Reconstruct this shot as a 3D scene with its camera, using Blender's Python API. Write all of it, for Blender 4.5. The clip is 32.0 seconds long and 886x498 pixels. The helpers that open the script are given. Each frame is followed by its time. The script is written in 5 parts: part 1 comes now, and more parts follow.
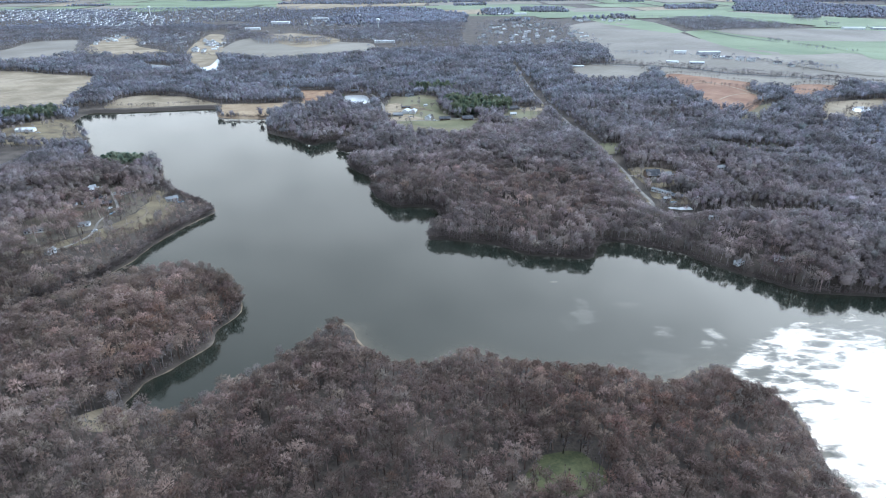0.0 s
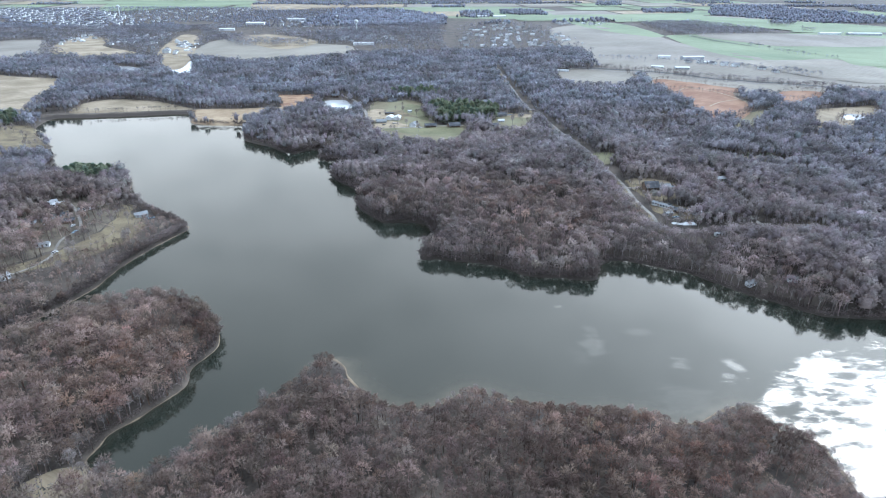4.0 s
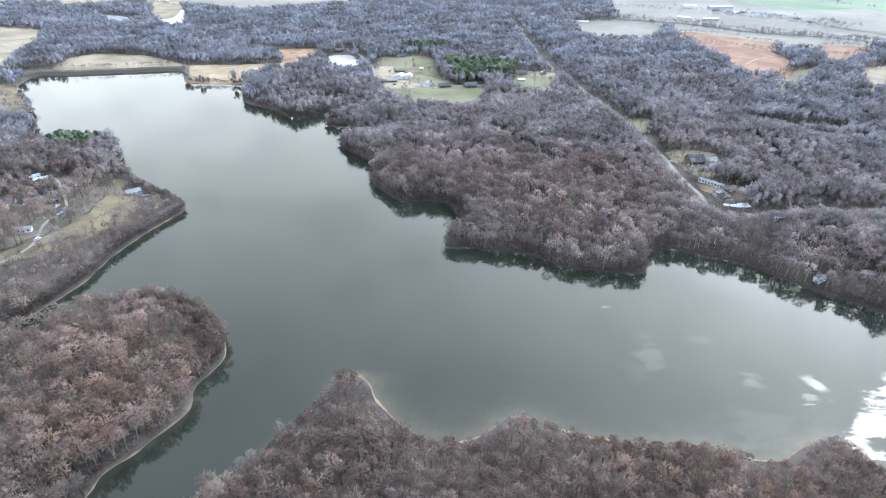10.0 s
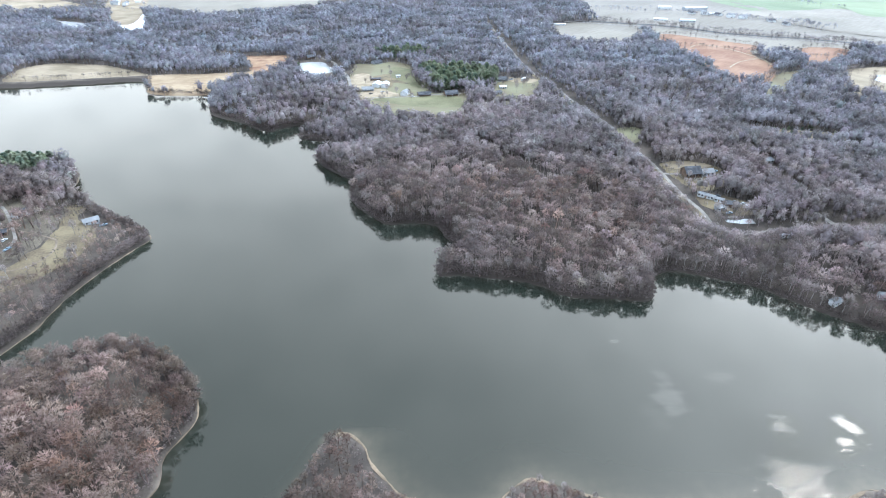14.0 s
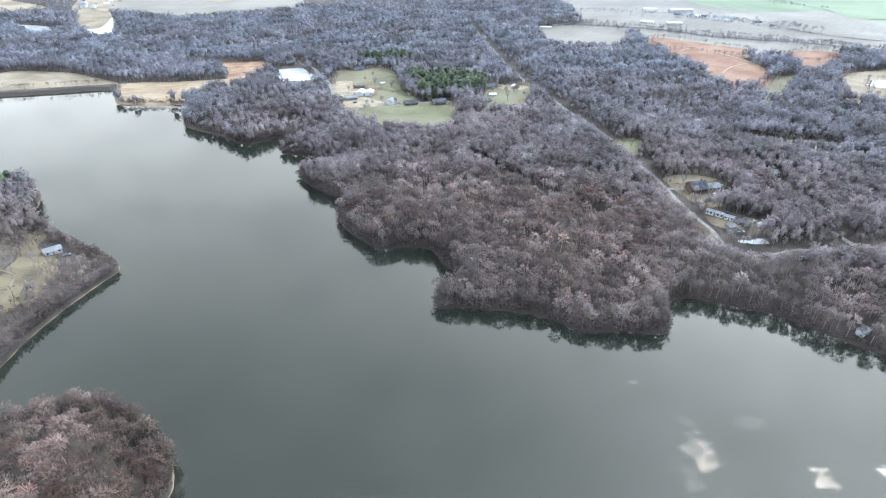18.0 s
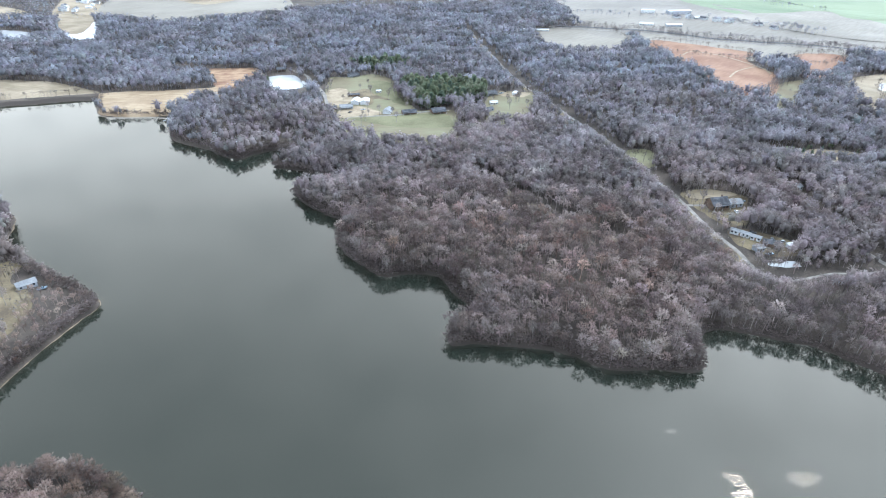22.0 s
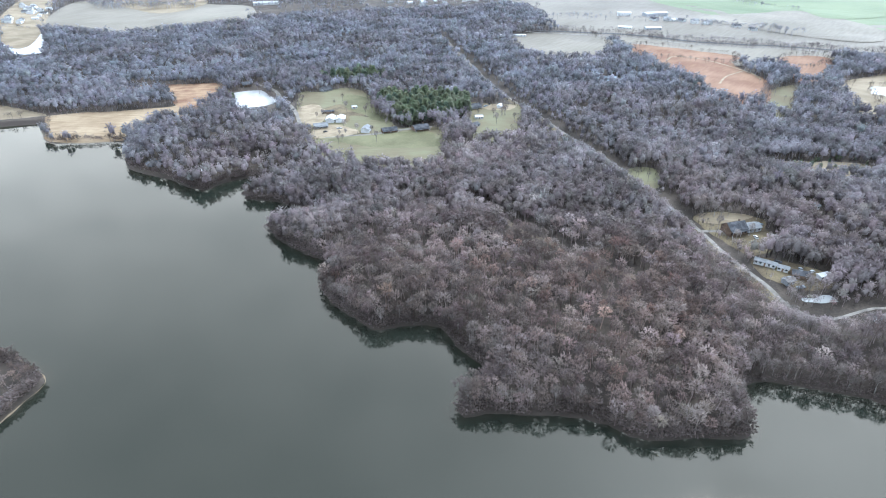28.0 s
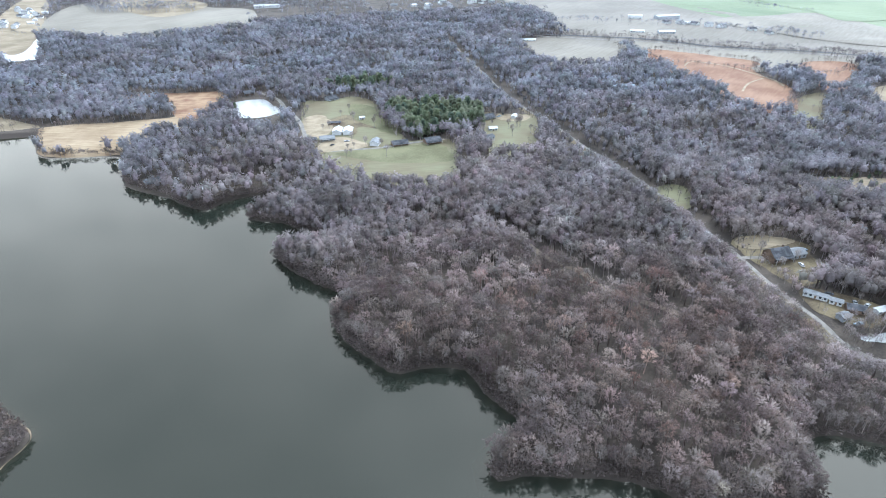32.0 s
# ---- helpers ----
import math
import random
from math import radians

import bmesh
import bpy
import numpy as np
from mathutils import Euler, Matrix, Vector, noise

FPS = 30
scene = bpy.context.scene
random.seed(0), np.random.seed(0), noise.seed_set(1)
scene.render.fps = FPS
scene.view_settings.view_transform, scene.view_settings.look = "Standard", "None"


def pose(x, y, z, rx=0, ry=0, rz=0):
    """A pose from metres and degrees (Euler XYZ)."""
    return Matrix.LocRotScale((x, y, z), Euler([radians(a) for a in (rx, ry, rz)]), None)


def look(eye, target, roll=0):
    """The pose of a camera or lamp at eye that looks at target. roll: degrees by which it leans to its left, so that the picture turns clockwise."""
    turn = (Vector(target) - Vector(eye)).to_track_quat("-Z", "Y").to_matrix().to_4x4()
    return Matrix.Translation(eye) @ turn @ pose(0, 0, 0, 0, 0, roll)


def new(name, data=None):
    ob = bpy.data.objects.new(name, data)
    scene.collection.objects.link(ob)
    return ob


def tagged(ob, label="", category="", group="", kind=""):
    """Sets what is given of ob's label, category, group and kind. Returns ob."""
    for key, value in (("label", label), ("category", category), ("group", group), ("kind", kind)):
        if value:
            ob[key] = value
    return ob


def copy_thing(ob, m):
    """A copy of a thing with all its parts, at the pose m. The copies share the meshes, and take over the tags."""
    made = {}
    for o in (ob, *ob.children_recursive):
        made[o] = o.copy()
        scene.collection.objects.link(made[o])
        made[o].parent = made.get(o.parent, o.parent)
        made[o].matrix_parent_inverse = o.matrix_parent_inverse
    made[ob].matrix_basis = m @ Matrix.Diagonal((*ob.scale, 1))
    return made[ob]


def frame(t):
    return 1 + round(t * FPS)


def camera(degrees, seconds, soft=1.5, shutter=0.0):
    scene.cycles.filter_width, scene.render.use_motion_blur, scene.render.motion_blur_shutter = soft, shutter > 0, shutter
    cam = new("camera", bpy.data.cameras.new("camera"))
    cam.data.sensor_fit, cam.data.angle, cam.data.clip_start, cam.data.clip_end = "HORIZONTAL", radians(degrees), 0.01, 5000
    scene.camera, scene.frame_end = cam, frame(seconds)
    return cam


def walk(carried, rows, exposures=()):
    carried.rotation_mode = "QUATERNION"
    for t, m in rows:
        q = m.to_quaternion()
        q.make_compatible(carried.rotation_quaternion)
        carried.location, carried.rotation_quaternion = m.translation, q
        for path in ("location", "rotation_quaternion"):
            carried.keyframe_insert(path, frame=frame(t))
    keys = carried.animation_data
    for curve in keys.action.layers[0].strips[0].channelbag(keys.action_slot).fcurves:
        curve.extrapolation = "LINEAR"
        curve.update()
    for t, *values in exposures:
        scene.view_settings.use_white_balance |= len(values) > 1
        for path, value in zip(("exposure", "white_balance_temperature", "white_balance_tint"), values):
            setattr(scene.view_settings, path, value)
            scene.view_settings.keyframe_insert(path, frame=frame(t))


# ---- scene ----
cam = camera(74.33, 32.0, soft=1.0)


def view(x, y, z, yaw, pitch, roll):
    """A flying camera's pose: yaw to the left from north, pitch up, roll."""
    a, b = radians(yaw), radians(pitch)
    ahead = Vector((-math.sin(a) * math.cos(b), math.cos(a) * math.cos(b), math.sin(b)))
    return look((x, y, z), Vector((x, y, z)) + 100 * ahead, roll)


# seconds, place, yaw, pitch, roll of the drone
FLIGHT = [
    (0.0, 0.00, 0.00, 197.74, 0.000, -25.603, -0.567),
    (0.5, -1.39, 4.25, 197.71, 0.069, -25.595, -0.514),
    (1.0, -2.80, 8.49, 197.68, 0.103, -25.603, -0.390),
    (1.5, -4.27, 12.70, 197.67, 0.143, -25.575, -0.301),
    (2.0, -5.76, 16.88, 197.66, 0.205, -25.577, -0.199),
    (2.5, -7.26, 21.08, 197.66, 0.200, -25.533, -0.177),
    (3.0, -8.74, 25.28, 197.67, -0.538, -25.522, -0.098),
    (3.5, -10.22, 29.49, 197.68, -2.032, -25.511, -0.014),
    (5.5, -16.23, 47.19, 197.87, -2.738, -25.404, 0.182),
    (6.0, -17.64, 51.64, 197.95, -2.691, -25.356, 0.187),
    (6.5, -19.02, 56.05, 198.05, -2.650, -25.347, 0.202),
    (7.0, -20.38, 60.44, 198.16, -2.613, -25.329, 0.178),
    (7.5, -21.76, 64.79, 198.28, -2.567, -26.085, 0.205),
    (8.0, -23.14, 69.12, 198.40, -2.570, -27.922, 0.254),
    (8.5, -24.57, 73.47, 198.54, -2.573, -29.906, 0.298),
    (9.0, -26.01, 77.90, 198.69, -2.534, -30.278, 0.254),
    (9.5, -27.44, 82.37, 198.84, -2.506, -30.263, 0.225),
    (10.0, -28.85, 86.84, 198.99, -2.496, -30.248, 0.228),
    (10.5, -30.24, 91.31, 199.13, -2.488, -30.237, 0.242),
    (11.0, -31.55, 95.76, 199.26, -2.469, -30.227, 0.199),
    (11.5, -32.79, 100.19, 199.38, -2.447, -30.216, 0.183),
    (12.0, -33.93, 104.64, 199.50, -4.152, -30.219, 0.157),
    (12.5, -35.00, 109.11, 199.62, -5.439, -30.233, 0.145),
    (13.0, -36.01, 113.53, 199.74, -5.445, -30.242, 0.211),
    (13.5, -37.00, 117.95, 199.86, -5.406, -30.249, 0.218),
    (15.5, -40.35, 135.16, 200.24, -6.661, -30.249, 0.322),
    (16.0, -41.26, 139.52, 200.31, -7.360, -30.251, 0.316),
    (16.5, -42.17, 143.90, 200.37, -7.444, -30.260, 0.351),
    (17.0, -43.05, 148.32, 200.43, -7.427, -30.259, 0.395),
    (17.5, -43.92, 152.73, 200.50, -7.395, -30.267, 0.436),
    (18.0, -44.75, 157.06, 200.56, -7.634, -30.275, 0.494),
    (18.5, -45.56, 161.30, 200.62, -8.384, -30.284, 0.467),
    (19.0, -46.40, 165.45, 200.68, -8.787, -30.307, 0.500),
    (19.5, -47.29, 169.62, 200.75, -8.779, -30.313, 0.506),
    (20.0, -48.21, 173.87, 200.84, -8.772, -30.327, 0.525),
    (20.5, -49.16, 178.18, 200.93, -8.760, -30.333, 0.496),
    (21.0, -50.12, 182.55, 201.01, -8.760, -30.338, 0.456),
    (21.5, -51.07, 186.99, 201.09, -8.742, -30.321, 0.434),
    (22.0, -51.96, 191.46, 201.16, -8.726, -30.318, 0.370),
    (22.5, -52.79, 195.91, 201.21, -8.721, -30.325, 0.324),
    (23.0, -53.53, 200.35, 201.26, -8.789, -30.317, 0.308),
    (23.5, -54.14, 204.72, 201.30, -9.318, -30.317, 0.268),
    (24.0, -54.67, 209.06, 201.33, -10.478, -30.311, 0.203),
    (24.5, -55.18, 213.36, 201.37, -11.981, -30.302, 0.066),
    (26.5, -57.63, 230.22, 201.63, -11.962, -30.257, 0.027),
    (27.0, -58.28, 234.43, 201.75, -11.953, -30.251, 0.032),
    (27.5, -58.95, 238.70, 201.89, -11.939, -30.221, -0.001),
    (28.0, -59.66, 243.06, 202.03, -11.940, -30.225, -0.030),
    (28.5, -60.39, 247.50, 202.19, -11.938, -30.225, -0.074),
    (29.0, -61.13, 251.94, 202.35, -11.942, -30.220, -0.100),
    (29.5, -61.84, 256.32, 202.51, -11.931, -30.215, -0.104),
    (30.0, -62.56, 260.67, 202.68, -11.939, -30.213, -0.097),
    (30.5, -63.23, 265.04, 202.84, -11.949, -30.228, -0.151),
    (31.0, -63.86, 269.47, 203.01, -11.939, -30.241, -0.161),
    (31.5, -64.48, 274.01, 203.17, -11.960, -30.238, -0.182),
    (32.0, -65.09, 278.63, 203.34, -11.948, -30.240, -0.193),
]
walk(cam, [(t, view(*row)) for t, *row in FLIGHT], [
    (0.0, -0.32, 5180, 10), (3.5, -0.18, 5200, 10), (6.0, 0.02, 5230, 10), (9.0, 0.27, 5280, 10), (12.0, 0.36, 5320, 10), (19.0, 0.30, 5380, 10),
    (24.0, 0.24, 5400, 10), (32.0, 0.2, 5400, 10)])

# ---- sky, sun ----
SUN_AZ, SUN_EL = radians(52), radians(53.5)   # clockwise from north (+y), and above the horizon
SUN_DIR = Vector((math.sin(SUN_AZ) * math.cos(SUN_EL), math.cos(SUN_AZ) * math.cos(SUN_EL), math.sin(SUN_EL)))


def build_world():
    world = bpy.data.worlds.new("sky")
    scene.world = world
    world.use_nodes = True
    nt = world.node_tree
    nt.nodes.clear()
    n, l = nt.nodes.new, nt.links.new
    out, mixer = n("ShaderNodeOutputWorld"), n("ShaderNodeMixShader")
    blue, cloud = n("ShaderNodeBackground"), n("ShaderNodeBackground")
    sky = n("ShaderNodeTexSky")
    sky.sky_type, sky.sun_disc = "NISHITA", False
    sky.sun_elevation, sky.sun_rotation = SUN_EL, SUN_AZ
    sky.air_density, sky.dust_density = 1.2, 2.0
    blue.inputs["Strength"].default_value = 0.15
    l(sky.outputs[0], blue.inputs["Color"])
    # a high, broken cloud sheet, brighter round the sun behind it
    co = n("ShaderNodeTexCoord")
    sep = n("ShaderNodeSeparateXYZ")
    l(co.outputs["Generated"], sep.inputs[0])
    lift = n("ShaderNodeMath"); lift.operation = "ADD"; lift.inputs[1].default_value = 0.12
    zabs = n("ShaderNodeMath"); zabs.operation = "MAXIMUM"; zabs.inputs[1].default_value = 0.0
    l(sep.outputs["Z"], zabs.inputs[0]); l(zabs.outputs[0], lift.inputs[0])
    dome = n("ShaderNodeVectorMath"); dome.operation = "DIVIDE"
    l(co.outputs["Generated"], dome.inputs[0])
    comb = n("ShaderNodeCombineXYZ")
    for k in range(3):
        l(lift.outputs[0], comb.inputs[k])
    l(comb.outputs[0], dome.inputs[1])
    big = n("ShaderNodeTexNoise")
    big.inputs["Scale"].default_value, big.inputs["Detail"].default_value, big.inputs["Roughness"].default_value = 4.2, 7.0, 0.52
    l(dome.outputs[0], big.inputs["Vector"])
    cover = n("ShaderNodeMapRange")
    cover.inputs["From Min"].default_value, cover.inputs["From Max"].default_value = 0.30, 0.52
    cover.inputs["To Min"].default_value, cover.inputs["To Max"].default_value = 0.9, 1.0
    l(big.outputs["Fac"], cover.inputs["Value"])
    dot = n("ShaderNodeVectorMath"); dot.operation = "DOT_PRODUCT"
    dot.inputs[1].default_value = SUN_DIR
    l(co.outputs["Generated"], dot.inputs[0])
    near = n("ShaderNodeMath"); near.operation = "MAXIMUM"; near.inputs[1].default_value = 0.0
    l(dot.outputs["Value"], near.inputs[0])
    power = n("ShaderNodeMath"); power.operation = "POWER"; power.inputs[1].default_value = 45.0
    l(near.outputs[0], power.inputs[0])
    wide = n("ShaderNodeMath"); wide.operation = "POWER"; wide.inputs[1].default_value = 4.0
    l(near.outputs[0], wide.inputs[0])
    rag = n("ShaderNodeMapRange")
    rag.inputs["From Min"].default_value, rag.inputs["From Max"].default_value = 0.45, 0.60
    rag.inputs["To Min"].default_value, rag.inputs["To Max"].default_value = 0.75, 1.05
    l(big.outputs["Fac"], rag.inputs["Value"])
    glow = n("ShaderNodeMath"); glow.operation = "MULTIPLY"
    l(power.outputs[0], glow.inputs[0]); l(rag.outputs[0], glow.inputs[1])
    g1 = n("ShaderNodeMath"); g1.operation = "MULTIPLY_ADD"
    g1.inputs[1].default_value, g1.inputs[2].default_value = 1.5, 1.5
    l(glow.outputs[0], g1.inputs[0])
    g2 = n("ShaderNodeMath"); g2.operation = "MULTIPLY_ADD"; g2.inputs[1].default_value = 1.9
    l(wide.outputs[0], g2.inputs[0]); l(g1.outputs[0], g2.inputs[2])
    # the bright haze low in the sky on the sun's side
    low = n("ShaderNodeVectorMath"); low.operation = "DOT_PRODUCT"
    low.inputs[1].default_value = (math.sin(SUN_AZ - 0.15) * 0.966, math.cos(SUN_AZ - 0.15) * 0.966, 0.259)
    l(co.outputs["Generated"], low.inputs[0])
    low0 = n("ShaderNodeMath"); low0.operation = "MAXIMUM"; low0.inputs[1].default_value = 0.0
    l(low.outputs["Value"], low0.inputs[0])
    low1 = n("ShaderNodeMath"); low1.operation = "POWER"; low1.inputs[1].default_value = 9.0
    l(low0.outputs[0], low1.inputs[0])
    low2 = n("ShaderNodeMath"); low2.operation = "MULTIPLY_ADD"; low2.inputs[1].default_value = 2.6
    l(low1.outputs[0], low2.inputs[0]); l(g2.outputs[0], low2.inputs[2])
    shade = n("ShaderNodeMapRange")
    shade.inputs["From Min"].default_value, shade.inputs["From Max"].default_value = 0.3, 0.7
    shade.inputs["To Min"].default_value, shade.inputs["To Max"].default_value = 0.92, 1.08
    l(big.outputs["Fac"], shade.inputs["Value"])
    g3 = n("ShaderNodeMath"); g3.operation = "MULTIPLY"
    l(low2.outputs[0], g3.inputs[0]); l(shade.outputs[0], g3.inputs[1])
    # the sheet is seen through more air, and brighter, towards the horizon
    rim = n("ShaderNodeMapRange")
    rim.inputs["From Min"].default_value, rim.inputs["From Max"].default_value = 0.0, 0.75
    rim.inputs["To Min"].default_value, rim.inputs["To Max"].default_value = 2.1, 0.95
    l(zabs.outputs[0], rim.inputs["Value"])
    g4 = n("ShaderNodeMath"); g4.operation = "MULTIPLY"
    l(g3.outputs[0], g4.inputs[0]); l(rim.outputs[0], g4.inputs[1])
    cloud.inputs["Color"].default_value = (0.895, 0.965, 1.01, 1)
    l(g4.outputs[0], cloud.inputs["Strength"])
    l(cover.outputs[0], mixer.inputs["Fac"])
    l(blue.outputs[0], mixer.inputs[1]); l(cloud.outputs[0], mixer.inputs[2])
    l(mixer.outputs[0], out.inputs["Surface"])


build_world()
sun_data = bpy.data.lights.new("sun", "SUN")
sun_data.energy, sun_data.angle, sun_data.color = 2.0, radians(9), (1.0, 0.95, 0.88)
sun = new("sun", sun_data)
sun.matrix_world = look((0, 0, 600), Vector((0, 0, 600)) - SUN_DIR)

# ---- materials ----


def mat(name, low, high, scale=0.2, fine=3.0, rough=0.9, bump=0.3, metal=0.0, tone=False, random_by="", streak=None, spray=0.0):
    """A surface that wanders between two colours at two scales, with a fine relief."""
    m = bpy.data.materials.new(name)
    m.use_nodes = True
    nt = m.node_tree
    n, l = nt.nodes.new, nt.links.new
    p = nt.nodes["Principled BSDF"]
    co = n("ShaderNodeNewGeometry")
    a, b = n("ShaderNodeTexNoise"), n("ShaderNodeTexNoise")
    a.inputs["Scale"].default_value, a.inputs["Detail"].default_value = scale, 4.0
    b.inputs["Scale"].default_value, b.inputs["Detail"].default_value = fine, 4.0
    where = co.outputs["Position"]
    if streak is not None:          # rows of ploughing or mowing, at this many degrees
        turn, squash = n("ShaderNodeMapping"), n("ShaderNodeMapping")
        turn.inputs["Rotation"].default_value = (0, 0, radians(streak))
        squash.inputs["Scale"].default_value = (0.10, 1.0, 1.0)
        l(where, turn.inputs["Vector"]); l(turn.outputs[0], squash.inputs["Vector"])
        where = squash.outputs[0]
    l(co.outputs["Position"], a.inputs["Vector"]); l(where, b.inputs["Vector"])
    add = n("ShaderNodeMath"); add.operation = "MULTIPLY_ADD"; add.inputs[1].default_value = 0.45
    l(b.outputs["Fac"], add.inputs[0]); l(a.outputs["Fac"], add.inputs[2])
    span = n("ShaderNodeMapRange")
    span.inputs["From Min"].default_value, span.inputs["From Max"].default_value = 0.58, 0.87
    l(add.outputs[0], span.inputs["Value"])
    value = span.outputs[0]
    if random_by:
        src = n("ShaderNodeObjectInfo").outputs["Random"] if random_by == "object" else co.outputs["Random Per Island"]
        mixr = n("ShaderNodeMath"); mixr.operation = "MULTIPLY_ADD"
        mixr.inputs[1].default_value = 0.6
        sub = n("ShaderNodeMath"); sub.operation = "MULTIPLY_ADD"; sub.inputs[1].default_value, sub.inputs[2].default_value = 0.6, -0.05
        l(value, sub.inputs[0]); l(src, mixr.inputs[0]); l(sub.outputs[0], mixr.inputs[2])
        value = mixr.outputs[0]
    col = n("ShaderNodeMix"); col.data_type = "RGBA"
    col.inputs[6].default_value, col.inputs[7].default_value = (*low, 1), (*high, 1)
    l(value, col.inputs[0])
    colour = col.outputs[2]
    if tone:
        at = n("ShaderNodeAttribute"); at.attribute_name = "tint"
        mul = n("ShaderNodeMix"); mul.data_type, mul.blend_type = "RGBA", "MULTIPLY"
        mul.inputs[0].default_value = 1.0
        l(colour, mul.inputs[6]); l(at.outputs["Color"], mul.inputs[7])
        colour = mul.outputs[2]
    l(colour, p.inputs["Base Color"])
    p.inputs["Roughness"].default_value, p.inputs["Metallic"].default_value = rough, metal
    p.inputs["Specular IOR Level"].default_value = 0.25
    if spray:                       # fine spray of twigs lets light through
        thin, both = n("ShaderNodeBsdfTranslucent"), n("ShaderNodeMixShader")
        both.inputs["Fac"].default_value = spray
        l(colour, thin.inputs["Color"])
        l(p.outputs[0], both.inputs[1]); l(thin.outputs[0], both.inputs[2])
        l(both.outputs[0], nt.nodes["Material Output"].inputs["Surface"])
    if bump:
        bm_ = n("ShaderNodeBump"); bm_.inputs["Strength"].default_value = bump
        bm_.inputs["Distance"].default_value = 0.3 / max(fine, 0.05)
        l(b.outputs["Fac"], bm_.inputs["Height"]); l(bm_.outputs[0], p.inputs["Normal"])
    return m


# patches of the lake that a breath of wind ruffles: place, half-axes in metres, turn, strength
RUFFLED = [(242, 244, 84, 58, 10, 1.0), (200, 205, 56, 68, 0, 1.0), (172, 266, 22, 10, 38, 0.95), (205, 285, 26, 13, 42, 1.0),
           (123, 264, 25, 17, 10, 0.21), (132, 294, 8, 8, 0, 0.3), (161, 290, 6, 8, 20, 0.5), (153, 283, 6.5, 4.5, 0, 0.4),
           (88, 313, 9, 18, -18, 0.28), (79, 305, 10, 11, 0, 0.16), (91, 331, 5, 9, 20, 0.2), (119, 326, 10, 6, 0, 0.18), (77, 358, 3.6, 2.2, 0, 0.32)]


def water_material():
    """Calm water: the sky's mirror, stronger at a shallow angle, over light scattered by silt and
    by the sand of the shoals; where the wind ruffles it, small facets catch the sun, their glare boosted in the gloss
    colour."""
    m = bpy.data.materials.new("lake_water")
    m.use_nodes = True
    nt = m.node_tree
    nt.nodes.clear()
    n, l = nt.nodes.new, nt.links.new

    def calc(op, a, b=None, c=None):
        k = n("ShaderNodeMath"); k.operation = op
        for i, v in enumerate((a, b, c)):
            if v is None:
                continue
            if isinstance(v, (int, float)):
                k.inputs[i].default_value = v
            else:
                l(v, k.inputs[i])
        return k.outputs[0]

    out, both = n("ShaderNodeOutputMaterial"), n("ShaderNodeAddShader")
    gloss, fres, silt = n("ShaderNodeBsdfGlossy"), n("ShaderNodeFresnel"), n("ShaderNodeBsdfDiffuse")
    geo = n("ShaderNodeNewGeometry")
    # wisps: the ellipses below fade out, and streaky noise tears them
    warp = geo.outputs["Position"]
    streak, tear = n("ShaderNodeMapping"), n("ShaderNodeTexNoise")
    streak.inputs["Rotation"].default_value = (0, 0, radians(-25))
    streak.inputs["Scale"].default_value = (0.055, 0.12, 1)
    tear.inputs["Scale"].default_value, tear.inputs["Detail"].default_value, tear.inputs["Roughness"].default_value = 1.0, 7.0, 0.66
    l(warp, streak.inputs["Vector"]); l(streak.outputs[0], tear.inputs["Vector"])
    torn = calc("MULTIPLY_ADD", tear.outputs["Fac"], 2.9, -1.48)
    total = None
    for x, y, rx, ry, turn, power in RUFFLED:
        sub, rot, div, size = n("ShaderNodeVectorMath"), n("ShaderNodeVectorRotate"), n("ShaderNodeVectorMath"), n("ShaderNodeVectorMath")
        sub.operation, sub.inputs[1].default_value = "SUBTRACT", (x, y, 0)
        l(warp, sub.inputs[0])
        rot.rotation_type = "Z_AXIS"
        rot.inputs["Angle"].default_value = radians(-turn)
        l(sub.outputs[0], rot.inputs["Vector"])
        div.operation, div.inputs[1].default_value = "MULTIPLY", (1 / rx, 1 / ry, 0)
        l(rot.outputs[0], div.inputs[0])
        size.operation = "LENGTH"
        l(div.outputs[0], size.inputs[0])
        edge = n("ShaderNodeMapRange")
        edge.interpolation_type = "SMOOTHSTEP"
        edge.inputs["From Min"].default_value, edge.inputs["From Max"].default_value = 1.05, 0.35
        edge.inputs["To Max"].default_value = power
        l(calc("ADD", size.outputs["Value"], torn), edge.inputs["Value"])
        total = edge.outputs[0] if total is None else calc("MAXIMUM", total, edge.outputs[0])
    wave, swell = n("ShaderNodeTexNoise"), n("ShaderNodeTexNoise")
    wave.inputs["Scale"].default_value, wave.inputs["Detail"].default_value = 1.1, 2.0
    swell.inputs["Scale"].default_value, swell.inputs["Detail"].default_value = 0.12, 3.0
    l(geo.outputs["Position"], wave.inputs["Vector"]); l(geo.outputs["Position"], swell.inputs["Vector"])
    bump = n("ShaderNodeBump")
    bump.inputs["Distance"].default_value = 0.5
    l(calc("MULTIPLY_ADD", total, 0.85, 0.012), bump.inputs["Strength"]); l(wave.outputs["Fac"], bump.inputs["Height"])
    l(bump.outputs[0], gloss.inputs["Normal"])
    # faint slicks and cat's-paws over the whole lake
    calm = calc("MULTIPLY_ADD", swell.outputs["Fac"], 0.06, 0.035)
    l(calc("MULTIPLY_ADD", total, 0.13, calm), gloss.inputs["Roughness"])
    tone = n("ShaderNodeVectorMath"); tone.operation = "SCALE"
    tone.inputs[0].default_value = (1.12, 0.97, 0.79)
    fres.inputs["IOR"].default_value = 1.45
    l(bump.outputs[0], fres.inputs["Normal"])
